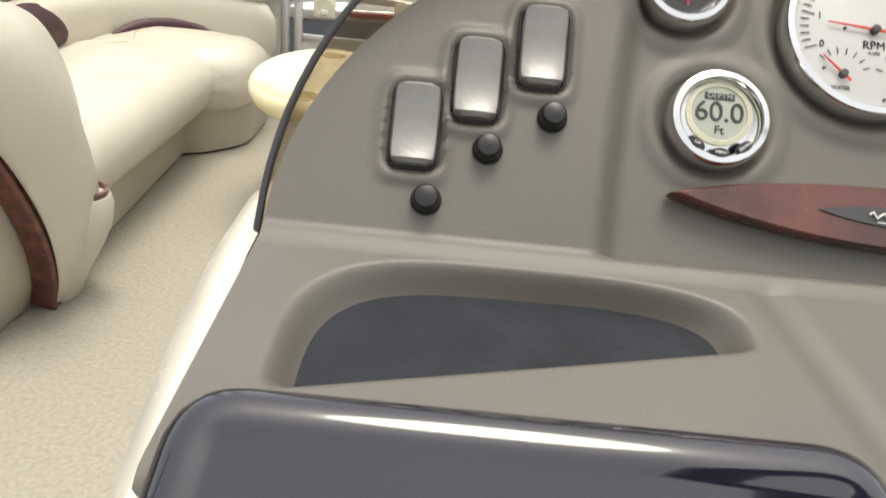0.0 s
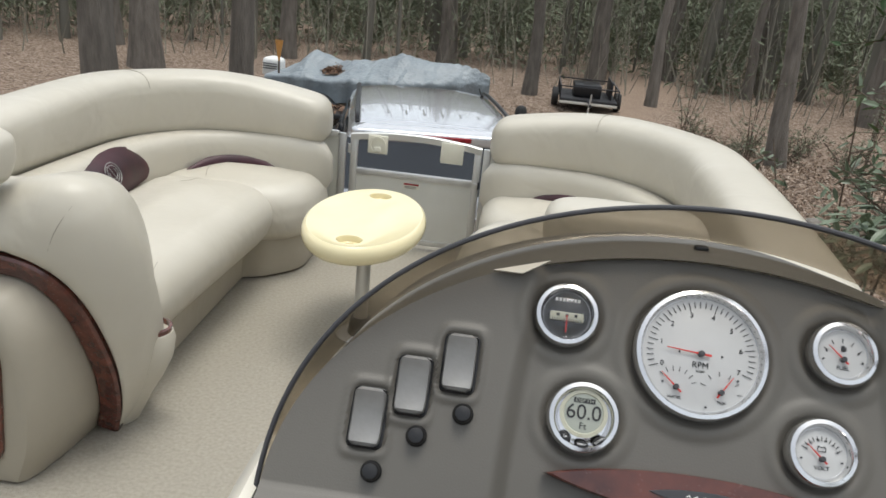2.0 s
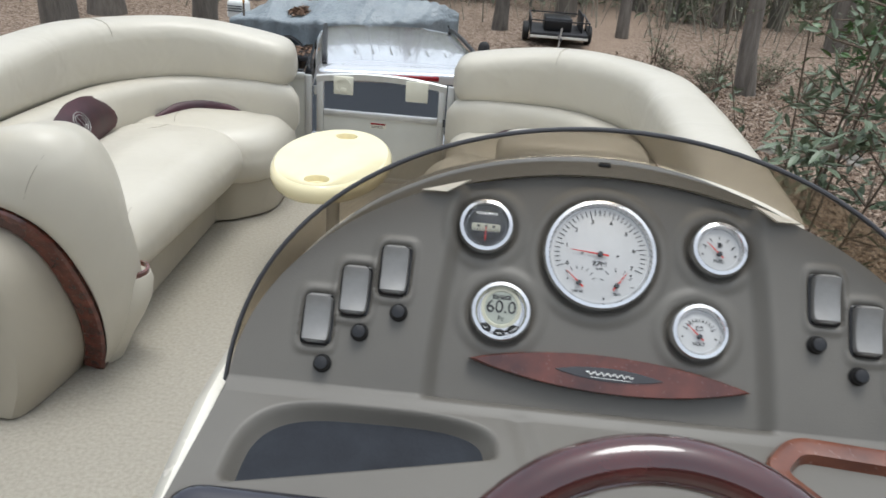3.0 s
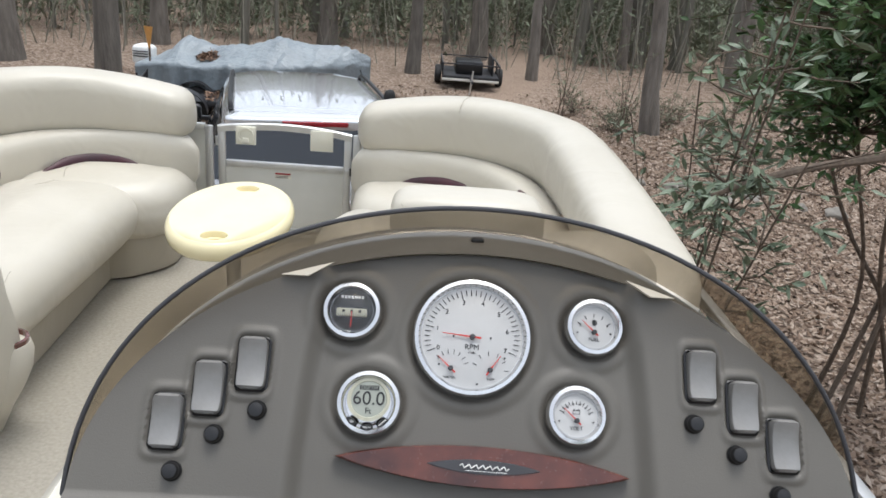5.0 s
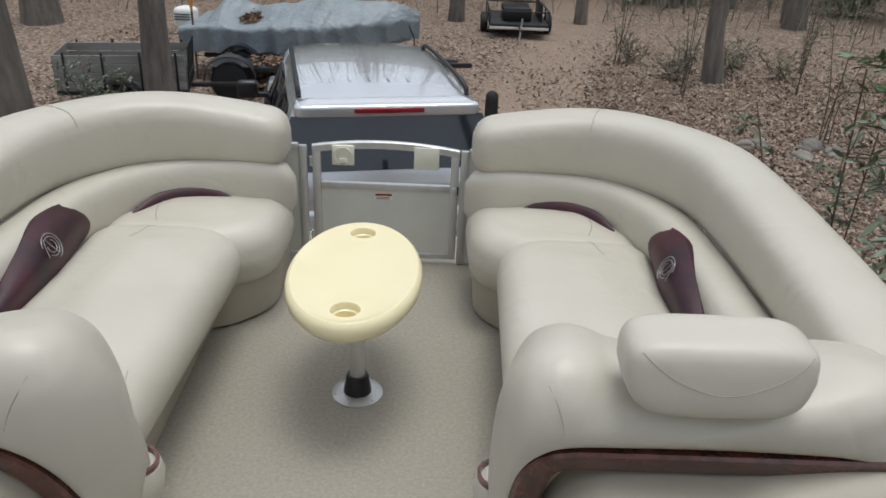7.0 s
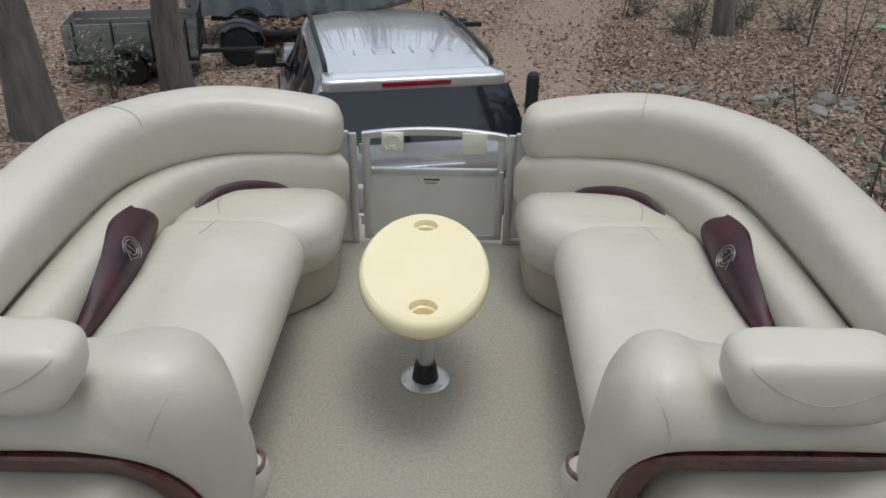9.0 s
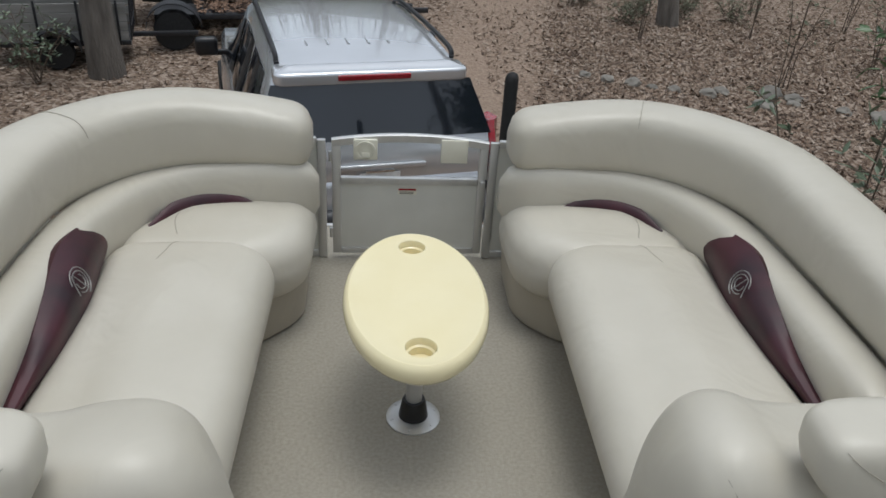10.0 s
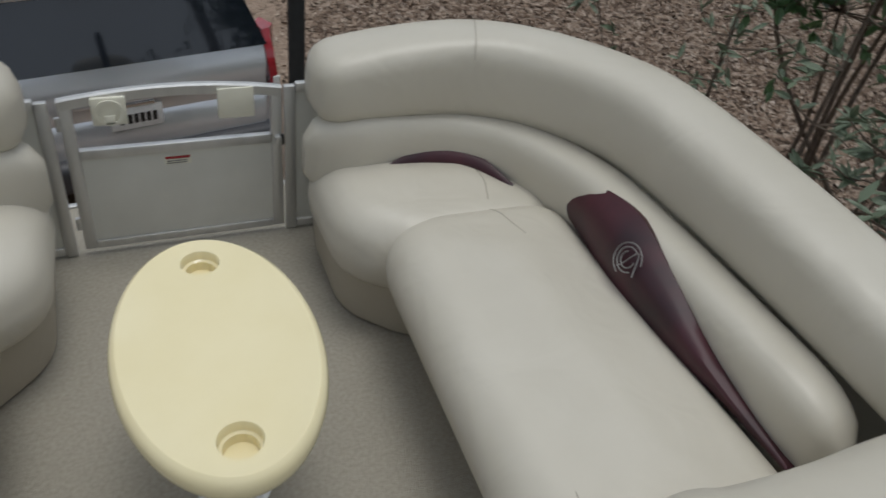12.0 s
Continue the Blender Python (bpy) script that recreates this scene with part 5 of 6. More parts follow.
        vs = [b.verts.new(Vector((x, y, z)) + q @ Vector(p)) for p in ((-0.05, 0, 0), (0, -0.02, 0.005), (0.05, 0, 0), (0, 0.02, 0.005))]
        b.faces.new(vs)
    tagged(part("leaf_heap", b, LEAF_LITTER, tarp, smooth=False), kind="stuff")
    # outboard under a white cowl
    cowl = rounded_outline([(-4.32, -0.17, 0.09), (-3.90, -0.19, 0.08), (-3.90, 0.19, 0.08), (-4.32, 0.17, 0.09)], 6)
    ob = part("outboard_motor", cushion(cowl, 0.88, 1.25, 0.09, 0.03, 0.03), WHITE_INK, t, "white outboard motor cowl")
    for z in (1.02, 1.07, 1.12):
        part("stripe", rbox(-4.28, -3.96, -0.20, -0.186, z, z + 0.02, 0.003), GREY_TRIM, ob)
    part("motor_leg", rbox(-4.22, -4.05, -0.07, 0.07, 0.25, 0.88, 0.03), GREY_TRIM, ob)
    # trailer under it
    for y in (-0.55, 0.55):
        part("trailer_beam", rbox(-3.6, 0.3, y - 0.04, y + 0.04, 0.40, 0.48, 0.01), BLACK_STEEL, t)
    part("tongue", tube([(0.2, 0, 0.46), (1.4, -0.1, 0.45)], 0.05, 8), BLACK_STEEL, t)
    for s in (-1, 1):
        wheel_under(t, -2.75, s * 0.95, 0.32, 0.32)
        pts = [(-2.75 + 0.42 * math.cos(a), 0, 0.34 + 0.40 * math.sin(a)) for a in np.linspace(0.1, math.pi - 0.1, 14)]
        part("fender", loft([[Vector((x, s * 0.95 + d, z + h)) for d, h in ((-0.13, 0), (0.13, 0), (0.13, 0.015), (-0.13, 0.015))] for x, _, z in pts]), BLACK_STEEL, t)
    part("strap", tube([(0.32, -0.1, 1.3), (0.5, -0.1, 0.9), (0.55, -0.1, 0.5)], 0.012, 5), BLACK, t)


build_covered_boat()


def build_flat_trailer():
    """Low steel trailer heaped with leaves, its tongue towards the car."""
    t = thing("flat_trailer", (-2.55, 9.35, GROUND), "low black steel trailer bed strewn with dead leaves", "trailer")
    t.rotation_euler = (0, 0, radians(10))
    part("bed", rbox(-0.9, 1.9, -0.35, 0.35, 0.42, 0.50, 0.01), BLACK_STEEL, t)
    part("tongue", rbox(1.9, 3.4, -0.04, 0.04, 0.42, 0.50, 0.01), BLACK_STEEL, t)
    wheel_under(t, -0.62, -0.46, 0.30, 0.30)
    pts = [(-0.62 + 0.40 * math.cos(a), 0, 0.32 + 0.38 * math.sin(a)) for a in np.linspace(0.0, math.pi, 14)]
    part("fender", loft([[Vector((x, -0.46 + d, z + h)) for d, h in ((-0.13, 0), (0.13, 0), (0.13, 0.015), (-0.13, 0.015))] for x, _, z in pts]), BLACK_STEEL, t)
    b = bmesh.new()
    rnd = random.Random(8)
    for _ in range(700):
        p = Vector((rnd.uniform(-0.3, 1.8), rnd.uniform(-0.33, 0.33), 0.51 + rnd.uniform(0, 0.05)))
        q = Euler((rnd.uniform(-0.5, 0.5), rnd.uniform(-0.5, 0.5), rnd.uniform(0, 6.3))).to_matrix()
        b.faces.new([b.verts.new(p + q @ Vector(c)) for c in ((-0.05, 0, 0), (0, -0.022, 0.006), (0.05, 0, 0), (0, 0.022, 0.006))])
    tagged(part("leaf_heap", b, LEAF_LITTER, t, smooth=False), kind="stuff")
    part("jack", tube([(2.3, -0.1, 0.0), (2.3, -0.1, 0.62)], 0.025, 8), BLACK_STEEL, t)


build_flat_trailer()


def build_wood_trailer():
    t = thing("wooden_trailer", (-4.5, 8.25, GROUND), "weathered grey plank-sided utility trailer", "trailer")
    t.rotation_euler = (0, 0, radians(12))
    t.scale = (0.80, 0.80, 0.78)
    part("frame", rbox(-1.15, 1.15, -0.6, 0.6, 0.36, 0.44, 0.01), BLACK_STEEL, t)
    for side in (-1, 1):
        for k in range(4):
            z = 0.46 + k * 0.165
            part("plank", rbox(-1.13, 1.13, side * 0.60 - 0.012, side * 0.60 + 0.012, z, z + 0.15, 0.004), OLD_WOOD, t, smooth=False)
        for x in (-0.95, -0.3, 0.35, 0.98):
            part("stake", rbox(x - 0.02, x + 0.02, side * 0.63 - 0.012, side * 0.63 + 0.016, 0.38, 1.16, 0.003), BLACK_STEEL, t)
    for k in range(4):
        z = 0.46 + k * 0.165
        part("plank", rbox(-1.155, -1.131, -0.59, 0.59, z, z + 0.15, 0.004), OLD_WOOD, t, smooth=False)
    for y in np.linspace(-0.55, 0.55, 7):
        part("tail_bar", tube([(1.16, y, 0.44), (1.20, y, 1.25)], 0.014, 6), BLACK_STEEL, t)
    for z in (0.7, 1.24):
        part("tail_bar", tube([(1.18, -0.56, z), (1.18, 0.56, z)], 0.014, 6), BLACK_STEEL, t)
    wheel_under(t, -0.05, -0.72, 0.29, 0.29)
    pts = [(-0.05 + 0.40 * math.cos(a), 0, 0.30 + 0.38 * math.sin(a)) for a in np.linspace(0.0, math.pi, 14)]
    part("fender", loft([[Vector((x, -0.74 + d, z + h)) for d, h in ((-0.13, 0), (0.11, 0), (0.11, 0.015), (-0.13, 0.015))] for x, _, z in pts]), BLACK_STEEL, t)
    part("tongue", rbox(1.15, 2.3, -0.05, 0.05, 0.36, 0.44, 0.01), BLACK_STEEL, t)


build_wood_trailer()


def build_utility_trailer():
    t = thing("black_utility_trailer", (2.05, 15.9, ground_height(2.05, 15.9)), "black mesh-sided utility trailer parked under the trees", "trailer")
    t.scale = (0.86, 0.88, 0.74)
    part("bed", rbox(-0.80, 0.80, -1.0, 1.0, 0.36, 0.44, 0.01), BLACK_STEEL, t)
    part("front_board", rbox(-0.80, 0.80, -1.03, -1.0, 0.28, 0.36, 0.01), PANEL_GREY, t, "pale front board")
    for x in (-0.80, 0.80):
        for y in (-0.98, 0.0, 0.98):
            part("upright", rbox(x - 0.02, x + 0.02, y - 0.02, y + 0.02, 0.44, 0.80, 0.004), BLACK_STEEL, t)
        part("top_rail", rbox(x - 0.02, x + 0.02, -1.0, 1.0, 0.80, 0.84, 0.004), BLACK_STEEL, t)
    for y in (-0.98, 0.98):
        part("top_rail", rbox(-0.78, 0.78, y - 0.02, y + 0.02, 0.80, 0.84, 0.004), BLACK_STEEL, t)
    part("load", rbox(-0.42, 0.36, -0.6, 0.4, 0.44, 0.86, 0.05), BLACK, t, "dark covered load")
    part("tailgate", rbox(0.62, 0.66, -0.6, 0.9, 0.44, 1.0, 0.01), BLACK_STEEL, t)
    part("tongue", tube([(0, -1.0, 0.40), (0, -1.9, 0.40)], 0.04, 8), BLACK_STEEL, t)
    part("jack", tube([(-0.05, -1.75, 0.0), (0.0, -1.75, 0.75)], 0.025, 8), ALUMINIUM, t)
    for s in (-1, 1):
        w = wheel_under(t, s * 0.90, 0.1, 0.30, 0.30)
        w.rotation_euler = (0, 0, radians(90))


build_utility_trailer()


def build_flag():
    t = thing("marker_stake", (-4.0, 10.1, GROUND), "thin stake with a faded orange triangular marker", "marker")
    part("stake", tube([(0, 0, 0), (0, 0, 1.55)], 0.02, 6), TWIG, t)
    part("marker", loft([[Vector((-w, -0.02, z)), Vector((w, -0.02, z)), Vector((w, 0.0, z)), Vector((-w, 0.0, z))] for z, w in ((1.15, 0.012), (1.52, 0.075))]), ORANGE, t)


build_flag()


# ---- woods ----
LEAF = material("holly_leaf", (0.12, 0.20, 0.075), (0.06, 0.12, 0.045), rough=0.35, scale=2.5, fine=30, bump=0.1, mix=0.9)
LEAF_BLUE = material("laurel_leaf", (0.16, 0.20, 0.13), (0.09, 0.125, 0.075), rough=0.42, scale=2.5, fine=30, bump=0.1, mix=0.9)
PINE = material("understorey_green", (0.215, 0.24, 0.16), (0.14, 0.16, 0.105), rough=0.8, scale=0.35, fine=5, bump=0, mix=0.9)
BRUSH = material("bare_brush", (0.27, 0.255, 0.205), (0.18, 0.165, 0.13), rough=0.95, scale=0.5, fine=5, bump=0, mix=0.9)
DRY_LEAF = material("fallen_leaf", (0.30, 0.21, 0.145), (0.13, 0.075, 0.045), rough=0.85, scale=7, fine=30, bump=0, mix=1.0)


def trunk(x, y, r, h, lean=(0, 0), seed=0, limbs=3):
    rnd = random.Random(seed)
    g = ground_height(x, y)
    t = thing("tree", (x, y, g), "bare grey-barked woodland tree trunk", "tree", "near trees")
    pts = [Vector((lean[0] * f * h + 0.06 * rnd.uniform(-1, 1) * (f > 0), lean[1] * f * h + 0.06 * rnd.uniform(-1, 1) * (f > 0), f * h - 0.1)) for f in np.linspace(0, 1, 12)]
    rings = []
    for i, p in enumerate(pts):
        f = i / 11
        rr = r * (1 - 0.5 * f) * (1 + 0.45 * math.exp(-i * 1.1))
        rings.append([p + Vector((rr * (1 + 0.10 * noise.noise(Vector((k * 1.3, i * 0.4, seed)))) * math.cos(2 * math.pi * k / 18), rr * (1 + 0.10 * noise.noise(Vector((k * 1.3, i * 0.4, seed + 5)))) * math.sin(2 * math.pi * k / 18), 0)) for k in range(18)])
    part("trunk", loft(rings), BARK, t)
    for _ in range(limbs):
        z = rnd.uniform(0.35, 0.8) * h
        a = rnd.uniform(0, 6.3)
        p0 = Vector((lean[0] * z, lean[1] * z, z))
        L = rnd.uniform(1.2, 2.6)
        pts2 = [p0 + Vector((math.cos(a) * L * f, math.sin(a) * L * f, L * f * 0.5 + 0.1 * rnd.uniform(-1, 1) * f)) for f in np.linspace(0, 1, 6)]
        part("limb", tube(pts2, r * 0.22, 7, taper=0.01), BARK, t)
    return t


for i, (x, y, r, lean) in enumerate([(-3.73, 7.50, 0.18, (0.0, 0.0)), (-4.93, 5.65, 0.23, (-0.03, 0.0)), (5.55, 11.5, 0.155, (-0.09, 0.0)), (9.7, 18.0, 0.24, (0.01, 0)), (3.9, 17.6, 0.13, (0, 0)),
                                      (0.62, 17.4, 0.16, (0, 0)), (7.2, 21.0, 0.13, (0.0, 0)), (-8.9, 14.8, 0.33, (0, 0)), (-11.5, 18, 0.25, (0, 0)), (12.5, 14, 0.2, (0, 0)), (-6.6, 19, 0.22, (0, 0)),
                                      (8.0, 23, 0.24, (0, 0)), (2.6, 21, 0.24, (0, 0)), (-2.2, 22, 0.26, (0, 0)), (5.2, 24, 0.28, (0, 0)), (-9.5, -5, 0.3, (0, 0)), (7.5, -7, 0.28, (0, 0)), (8.5, 3.0, 0.22, (0, 0))]):
    trunk(x, y, r, 11, lean, i)


# low-contrast bark: the haze of distance is mixed into its colour
FAR_BARK = material("hazy_far_bark", (0.20, 0.192, 0.165), (0.14, 0.135, 0.112), rough=1.0, scale=0.6, fine=20, bump=0.3, stretch=(1, 1, 0.3), spec=0.1)


def far_woods():
    """Many thin trunks, brush and evergreen understorey behind the clearing."""
    rnd = random.Random(11)
    verts, faces = [], []
    def stick(x, y, z0, h, r0, r1, lx, ly, k=6):
        b = len(verts)
        for f, r in ((0, r0), (0.5, (r0 + r1) / 2), (1, r1)):
            for i in range(k):
                a = 2 * math.pi * i / k
                verts.append((x + lx * f * h + r * math.cos(a), y + ly * f * h + r * math.sin(a), z0 + f * h))
        for s in range(2):
            for i in range(k):
                j = (i + 1) % k
                faces.append((b + s * k + i, b + s * k + j, b + s * k + k + j, b + s * k + k + i))
    def spot(far):
        a = rnd.uniform(-62, 62) if rnd.random() < 0.85 else rnd.uniform(-180, 180)
        d = rnd.uniform(*far)
        return d * math.sin(radians(a)), -3 + d * math.cos(radians(a))
    for _ in range(460):
        x, y = spot((23, 64))
        stick(x, y, ground_height(x, y) - 0.1, rnd.uniform(9, 15), 0.035 + 0.21 * rnd.random() ** 2.2, 0.03, rnd.uniform(-0.03, 0.03), rnd.uniform(-0.02, 0.02), 8)
    me = bpy.data.meshes.new("far_trunks")
    me.from_pydata(verts, [], faces)
    me.materials.append(FAR_BARK)
    for p in me.polygons:
        p.use_smooth = True
    tagged(new("far_trunks", me), "distant bare grey tree trunks of the woods", "woods", kind="stuff")
    verts, faces = [], []
    for _ in range(6500):
        x, y = spot((21, 58))
        h = rnd.uniform(0.5, 4.5)
        g = ground_height(x, y)
        lx, ly = rnd.uniform(-0.4, 0.4), rnd.uniform(-0.4, 0.4)
        z0 = g + (rnd.uniform(0, 5) if rnd.random() < 0.5 else 0)
        stick(x, y, z0, h, rnd.uniform(0.010, 0.025), 0.004, lx, ly, 3)
    me = bpy.data.meshes.new("far_brush")
    me.from_pydata(verts, [], faces)
    me.materials.append(BRUSH)
    tagged(new("far_brush", me), "tangled bare brush and saplings in the woods", "brush", kind="stuff")
    verts, faces = [], []
    for c in range(1500):
        x, y = spot((25, 60))
        g = ground_height(x, y)
        H = rnd.uniform(1.2, 7.0)
        for _ in range(230):
            f = rnd.random() ** 0.8
            rr = (1 - f * 0.7) * H * 0.26
            p = Vector((x + rnd.gauss(0, rr * 0.6), y + rnd.gauss(0, rr * 0.6), g + f * H))
            q = Euler((rnd.uniform(-1, 1), rnd.uniform(-1, 1), rnd.uniform(0, 6.3))).to_matrix()
            s = rnd.uniform(0.05, 0.13)
            b = len(verts)
            for cc in ((-s * 1.6, 0, 0), (0, -s * 0.35, s * 0.1), (s * 1.6, 0, -s * 0.2), (0, s * 0.35, s * 0.1)):
                verts.append(tuple(p + q @ Vector(cc)))
            faces.append((b, b + 1, b + 2, b + 3))
    me = bpy.data.meshes.new("understorey")
    me.from_pydata(verts, [], faces)
    me.materials.append(PINE)
    tagged(new("understorey", me), "dull green evergreen understorey among the trunks", "undergrowth", kind="stuff")
    # the distance beyond
    b = bmesh.new()
    lo = [b.verts.new((78 * math.sin(a), -3 + 78 * math.cos(a), -4)) for a in np.linspace(-math.pi, math.pi, 73)]
    hi = [b.verts.new((78 * math.sin(a), -3 + 78 * math.cos(a), 17)) for a in np.linspace(-math.pi, math.pi, 73)]
    for i in range(72):
        b.faces.new((lo[i], lo[i + 1], hi[i + 1], hi[i]))
    far = material("distant_woods", (0.25, 0.265, 0.205), (0.15, 0.165, 0.12), rough=1.0, scale=0.5, fine=3.0, bump=0, mix=0.9, stretch=(1, 1, 0.16), spec=0.0, detail=8)
    tagged(part("backdrop", b, far), "distant grey-green wall of woods", "backdrop", kind="structure")


far_woods()


def scatter_leaves():
    """Curled dead leaves on the ground near the boat."""
    rnd = random.Random(5)
    verts, faces = [], []
    for _ in range(60000):
        x, y = rnd.uniform(-7, 12), rnd.uniform(-1.5, 15)
        if rnd.random() < 0.55:
            x, y = rnd.uniform(1.6, 9), rnd.uniform(-1, 12)
        d = abs(x - 0.21 * y + 0.2)
        if d < 0.9 and y > 6 and rnd.random() < 0.75:
            continue
        s = rnd.uniform(0.018, 0.045)
        p = Vector((x, y, ground_height(x, y) + rnd.uniform(0.006, 0.03)))
        q = Euler((rnd.gauss(0, 0.4), rnd.gauss(0, 0.4), rnd.uniform(0, 6.3))).to_matrix()
        b = len(verts)
        up = rnd.uniform(0.1, 0.5) * s
        for c in ((-s * 1.3, 0, up), (-s * 0.2, -s * 0.6, 0), (s * 1.3, 0, up), (-s * 0.2, s * 0.6, 0)):
            verts.append(tuple(p + q @ Vector(c)))
        faces += [(b, b + 1, b + 2), (b, b + 2, b + 3)]
    me = bpy.data.meshes.new("fallen_leaves")
    me.from_pydata(verts, [], faces)
    m = DRY_LEAF
    n, l = m.node_tree.nodes, m.node_tree.links
    geo, cr = n.new("ShaderNodeNewGeometry"), n.new("ShaderNodeValToRGB")
    els = cr.color_ramp.elements
    els[0].color, els[1].color = (0.085, 0.055, 0.038, 1), (0.42, 0.345, 0.28, 1)
    els.new(0.4).color = (0.20, 0.135, 0.093, 1)
    els.new(0.75).color = (0.31, 0.235, 0.175, 1)
    l.new(geo.outputs["Random Per Island"], cr.inputs[0])
    l.new(cr.outputs[0], n["Principled BSDF"].inputs["Base Color"])
    me.materials.append(m)
    tagged(new("fallen_leaves", me), "dry curled brown leaves covering the ground", "leaf litter", kind="stuff")


scatter_leaves()


def leaf_mesh(length, width):
    """A pointed, folded leaf."""
    b = bmesh.new()
    row = []
    for f, w in ((0, 0.08), (0.3, 0.9), (0.6, 0.85), (0.85, 0.45), (1, 0.03)):
        z = -0.12 * length * f * f
        row.append([b.verts.new((length * f, s * width / 2 * w, z + abs(s) * 0.12 * width)) for s in (-1, 0, 1)])
    for a, c in zip(row, row[1:]):
        for i in range(2):
            b.faces.new((a[i], a[i + 1], c[i + 1], c[i]))
    return [v.co.copy() for v in b.verts], [[v.index for v in f.verts] for f in (b.verts.index_update(), b.faces)[1]]


def bush(name, at, label, stems, leaves, mat, seed, leaf=(0.075, 0.028), crown=None, low=0.35, spread=0.06):
    """Stems with side twigs, leaves in whorls along and at the ends of them."""
    rnd = random.Random(seed)
    t = thing(name, (at[0], at[1], ground_height(at[0], at[1])), label, "bush", "bushes by the boat")
    lv, lf = leaf_mesh(*leaf)
    verts, faces = [], []
    def put_leaf(p, d):
        q = d.to_track_quat("X", "Z").to_matrix() @ Euler((rnd.gauss(0, 0.5), 0, 0)).to_matrix()
        s = rnd.uniform(0.7, 1.25)
        b = len(verts)
        verts.extend(tuple(p + q @ (v * s)) for v in lv)
        faces.extend([b + i for i in f] for f in lf)
    b = bmesh.new()
    tips = []
    for dx, dy, h, r in stems:
        pts = smooth_curve([(rnd.gauss(0, spread), rnd.gauss(0, spread), -0.1), (dx * 0.3, dy * 0.3, h * 0.4), (dx * 0.7, dy * 0.7, h * 0.75), (dx, dy, h)], 14)
        tube(pts, r, 7, bm=b, taper=0.004)
        for k in range(int(leaves[0])):
            f = rnd.uniform(low, 1.0)
            p0 = pts[min(int(f * 13), 13)]
            d = Vector((rnd.gauss(0, 1), rnd.gauss(0, 1), rnd.uniform(-0.2, 0.7))).normalized()
            L = rnd.uniform(0.15, 0.55) * (crown or 1)
            p1, p2 = p0 + d * L * 0.5, p0 + d * L + Vector((0, 0, rnd.uniform(-0.08, 0.12)))
            tube([p0, p1, p2], 0.005, 4, bm=b, taper=0.002)
            for j in range(int(leaves[1])):
                g = rnd.uniform(0.35, 1.0)
                p = p0.lerp(p1, g * 2) if g < 0.5 else p1.lerp(p2, g * 2 - 1)
                dd = (d * 0.6 + Vector((rnd.gauss(0, 0.7), rnd.gauss(0, 0.7), rnd.gauss(0.1, 0.5)))).normalized()
                put_leaf(p, dd)
    tagged(part("stem_work", b, TWIG, t), kind="stuff")
    me = bpy.data.meshes.new("leaves")
    me.from_pydata(verts, [], faces)
    me.materials.append(mat)
    ob = new("leaves", me)
    ob.parent = t
    ob["kind"] = "stuff"
    return t


rs = random.Random(21)
bush("holly_bush", (4.25, 1.0), "tall dark green holly bush with glossy leaves", [(rs.uniform(-1.5, 0.6), rs.uniform(-1.2, 1.1), rs.uniform(2.7, 4.5), 0.022) for _ in range(6)], (190, 11), LEAF, 2, (0.09, 0.042), 1.7, 0.74, 0.4)
bush("laurel_sapling", (1.95, -0.75), "slender laurel sapling with pale pointed leaves by the rail", [(rs.uniform(-0.15, 0.45), rs.uniform(-0.75, 0.5), rs.uniform(2.2, 3.2), 0.007) for _ in range(4)], (18, 7), LEAF_BLUE, 4, (0.075, 0.026), 0.6, 0.6, 0.2)
bush("laurel_sapling", (2.5, 0.3), "leggy laurel sapling at the edge of the woods", [(rs.uniform(-0.5, 0.4), rs.uniform(-0.5, 0.6), rs.uniform(1.8, 2.8), 0.007) for _ in range(3)], (8, 6), LEAF_BLUE, 6, (0.08, 0.026), 0.6, 0.5)
bush("low_shrub", (-4.5, 7.05), "low leafy shrub before a plank-sided trailer", [(rs.uniform(-0.5, 0.5), rs.uniform(-0.4, 0.4), rs.uniform(0.5, 0.9), 0.008) for _ in range(9)], (8, 6), LEAF_BLUE, 8, (0.07, 0.03), 0.6)
for i, (x, y) in enumerate([(4.6, 10.2), (6.8, 10.6), (7.6, 12.5), (9.0, 11.2), (6.0, 7.6), (8.0, 8.6), (3.9, 12.6)]):
    bush("sapling", (x, y), "thin bare sapling with a few dull green leaves", [(rs.uniform(-0.3, 0.3), rs.uniform(-0.3, 0.3), rs.uniform(1.0, 2.4), 0.009) for _ in range(4)], (9, 4), PINE, 30 + i, (0.06, 0.025), 0.7)


for i, (x, y) in enumerate([(4.7, 11.4), (5.2, 12.3), (5.9, 12.0), (6.5, 12.9), (4.2, 13.0), (6.9, 11.8)]):
    bush("weed_clump", (x, y), "low clump of dull green weeds in dead leaves", [(rs.uniform(-0.5, 0.5), rs.uniform(-0.4, 0.4), rs.uniform(0.25, 0.7), 0.004) for _ in range(14)], (7, 7), PINE, 60 + i, (0.05, 0.016), 0.5, 0.1, 0.25)


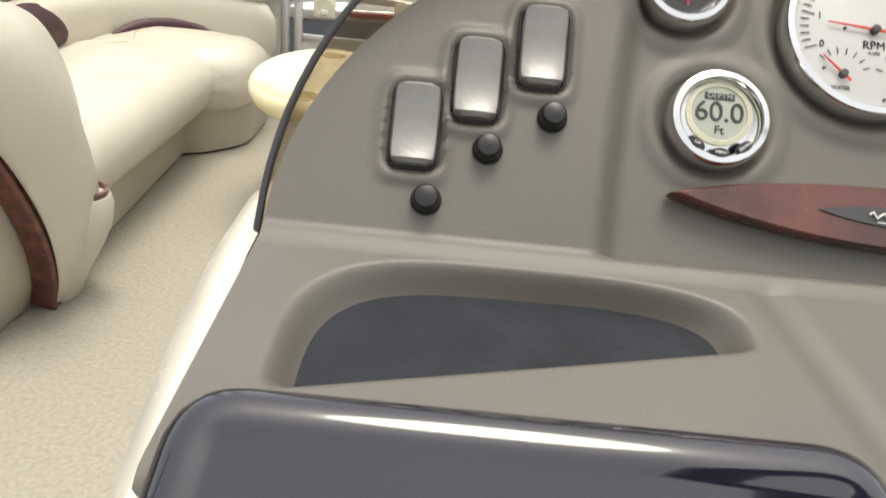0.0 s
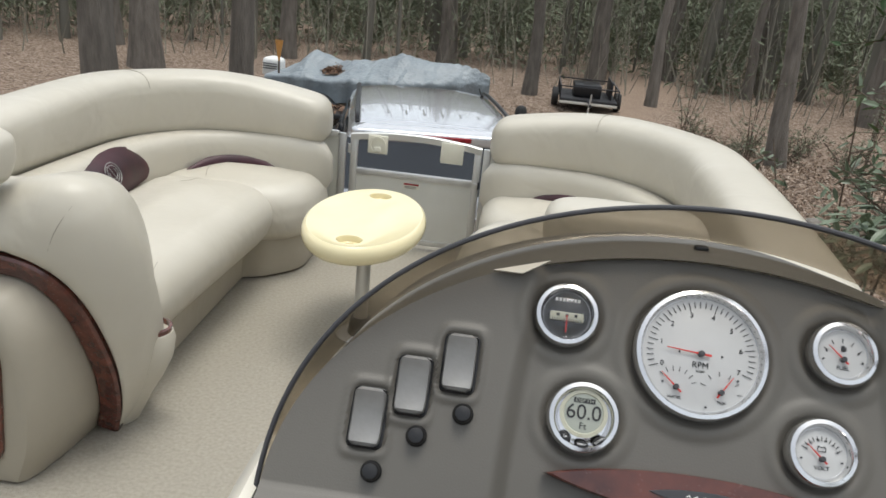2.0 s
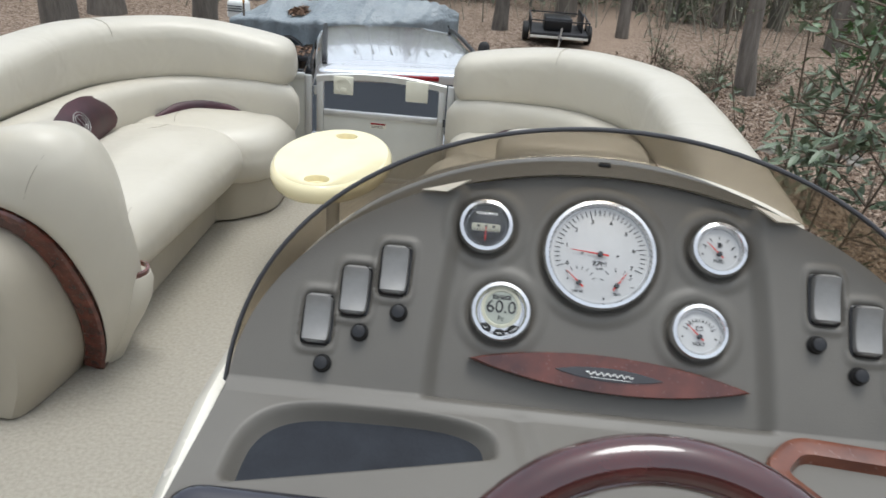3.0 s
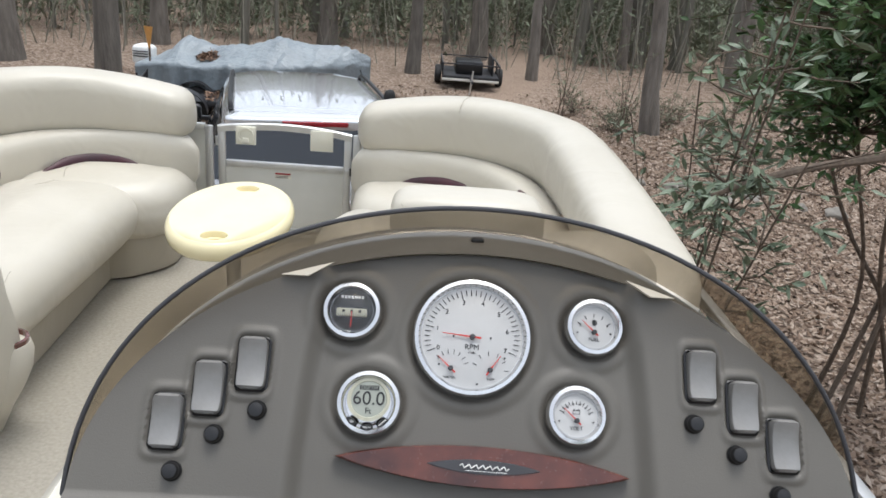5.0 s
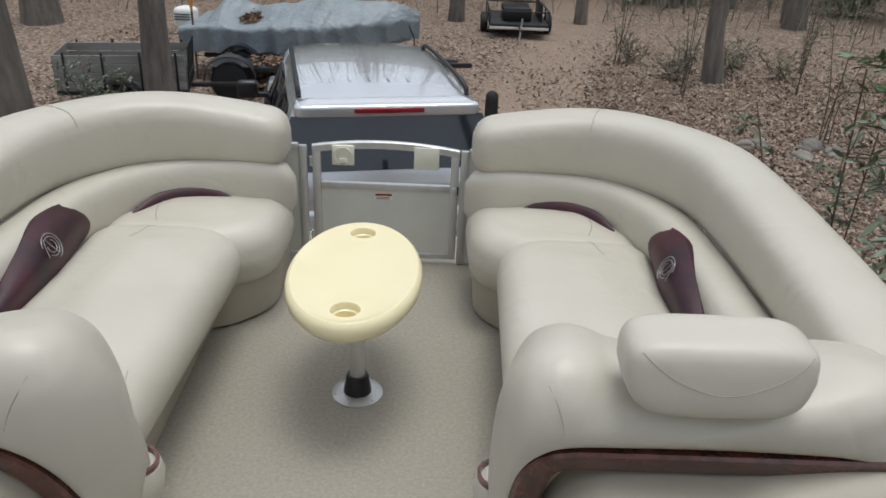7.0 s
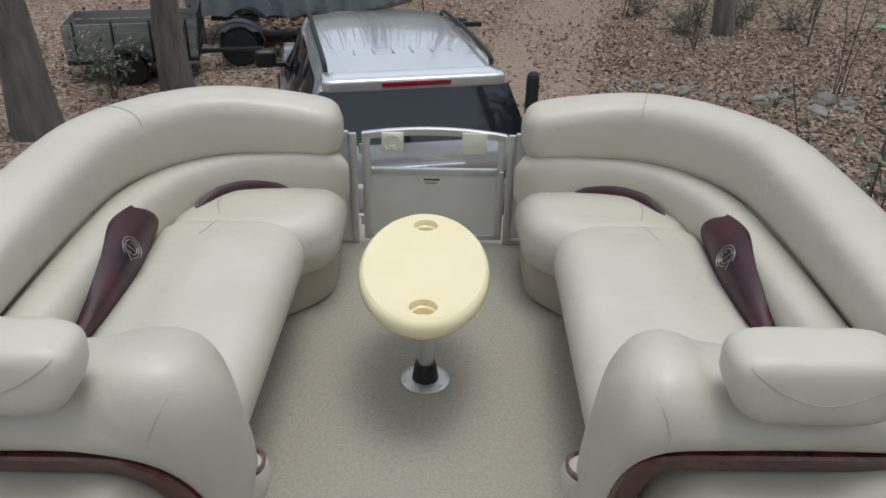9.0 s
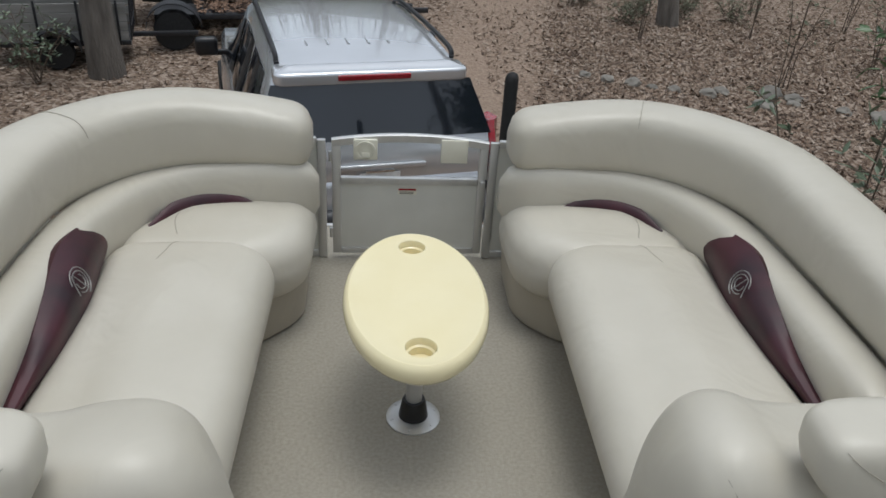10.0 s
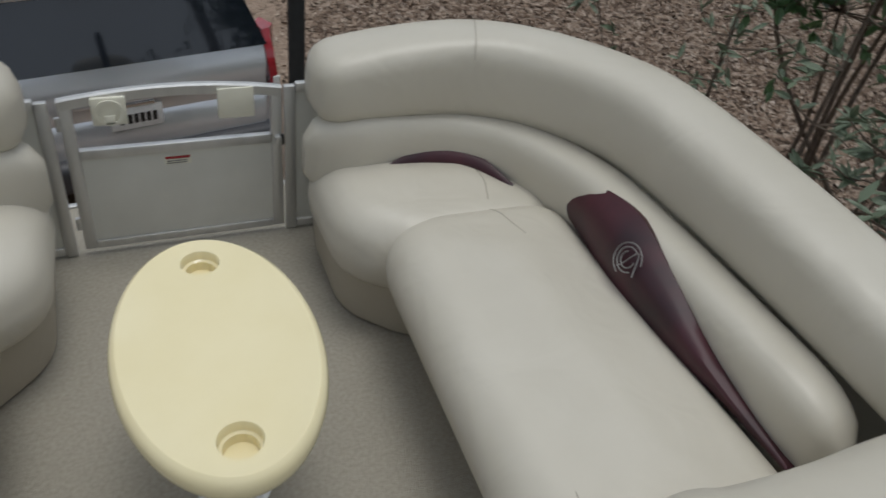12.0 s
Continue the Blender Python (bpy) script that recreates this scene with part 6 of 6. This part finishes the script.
def build_rocks():
    rnd = random.Random(13)
    spots = [(5.72, 7.4, 0.17), (5.0, 7.45, 0.11), (4.75, 7.35, 0.13), (4.3, 7.5, 0.10), (3.75, 7.75, 0.12), (3.4, 7.9, 0.10), (4.0, 7.6, 0.08), (6.0, 7.2, 0.12), (6.9, 6.4, 0.16), (5.4, 6.9, 0.14), (5.9, 7.0, 0.09), (3.1, 8.1, 0.09), (6.5, 6.7, 0.10)]
    for x, y, r in spots:
        b = bmesh.new()
        bmesh.ops.create_icosphere(b, subdivisions=3, radius=1)
        o = Vector((rnd.uniform(0, 50), 0, 0))
        for v in b.verts:
            k = 1 + 0.35 * noise.noise(v.co * 1.3 + o) + 0.12 * noise.noise(v.co * 4 + o)
            v.co = Vector((v.co.x * r * 1.2, v.co.y * r, v.co.z * r * 0.6)) * k
        ob = part("stone", b, STONE)
        ob.location = (x, y, ground_height(x, y) + r * 0.2)
        ob.rotation_euler = (0, 0, rnd.uniform(0, 6))
        tagged(ob, "grey-brown field stone lying in leaves", "stone", "edging stones")


build_rocks()


def build_limb():
    t = thing("fallen_branch", (0, 0, 0), "long bare branch reaching to the boat, leafy at its tip", "branch")
    pts = smooth_curve([(1.72, -1.50, 0.80), (2.05, -1.25, 0.84), (2.7, -0.75, 0.84), (3.6, -0.1, 0.72), (4.8, 0.7, 0.1), (6.0, 1.4, -1.45)], 30)
    part("branch", tube(pts, 0.010, 8, taper=0.036), TWIG, t)
    rnd = random.Random(4)
    for k in range(8):
        p = pts[3 + k * 3]
        d = Vector((rnd.gauss(0, 0.5), rnd.gauss(0, 0.5), rnd.uniform(-0.8, 0.8)))
        part("twig", tube([p, p + d * 0.25, p + d * 0.55 + Vector((0.05, 0, 0))], 0.006, 5, taper=0.002), TWIG, t)
    lv, lf = leaf_mesh(0.085, 0.032)
    verts, faces = [], []
    for k in range(70):
        p = pts[0].lerp(pts[3], rnd.random() ** 1.5) + Vector((rnd.gauss(0, 0.05), rnd.gauss(0, 0.05), rnd.gauss(0, 0.04)))
        d = Vector((rnd.gauss(-0.4, 0.8), rnd.gauss(-0.3, 0.8), rnd.gauss(-0.2, 0.6))).normalized()
        q = d.to_track_quat("X", "Z").to_matrix()
        b = len(verts)
        verts.extend(tuple(p + q @ v) for v in lv)
        faces.extend([b + i for i in f] for f in lf)
    me = bpy.data.meshes.new("leaves")
    me.from_pydata(verts, [], faces)
    me.materials.append(LEAF_BLUE)
    ob = new("leaves", me)
    ob.parent = t
    ob["kind"] = "stuff"


build_limb()
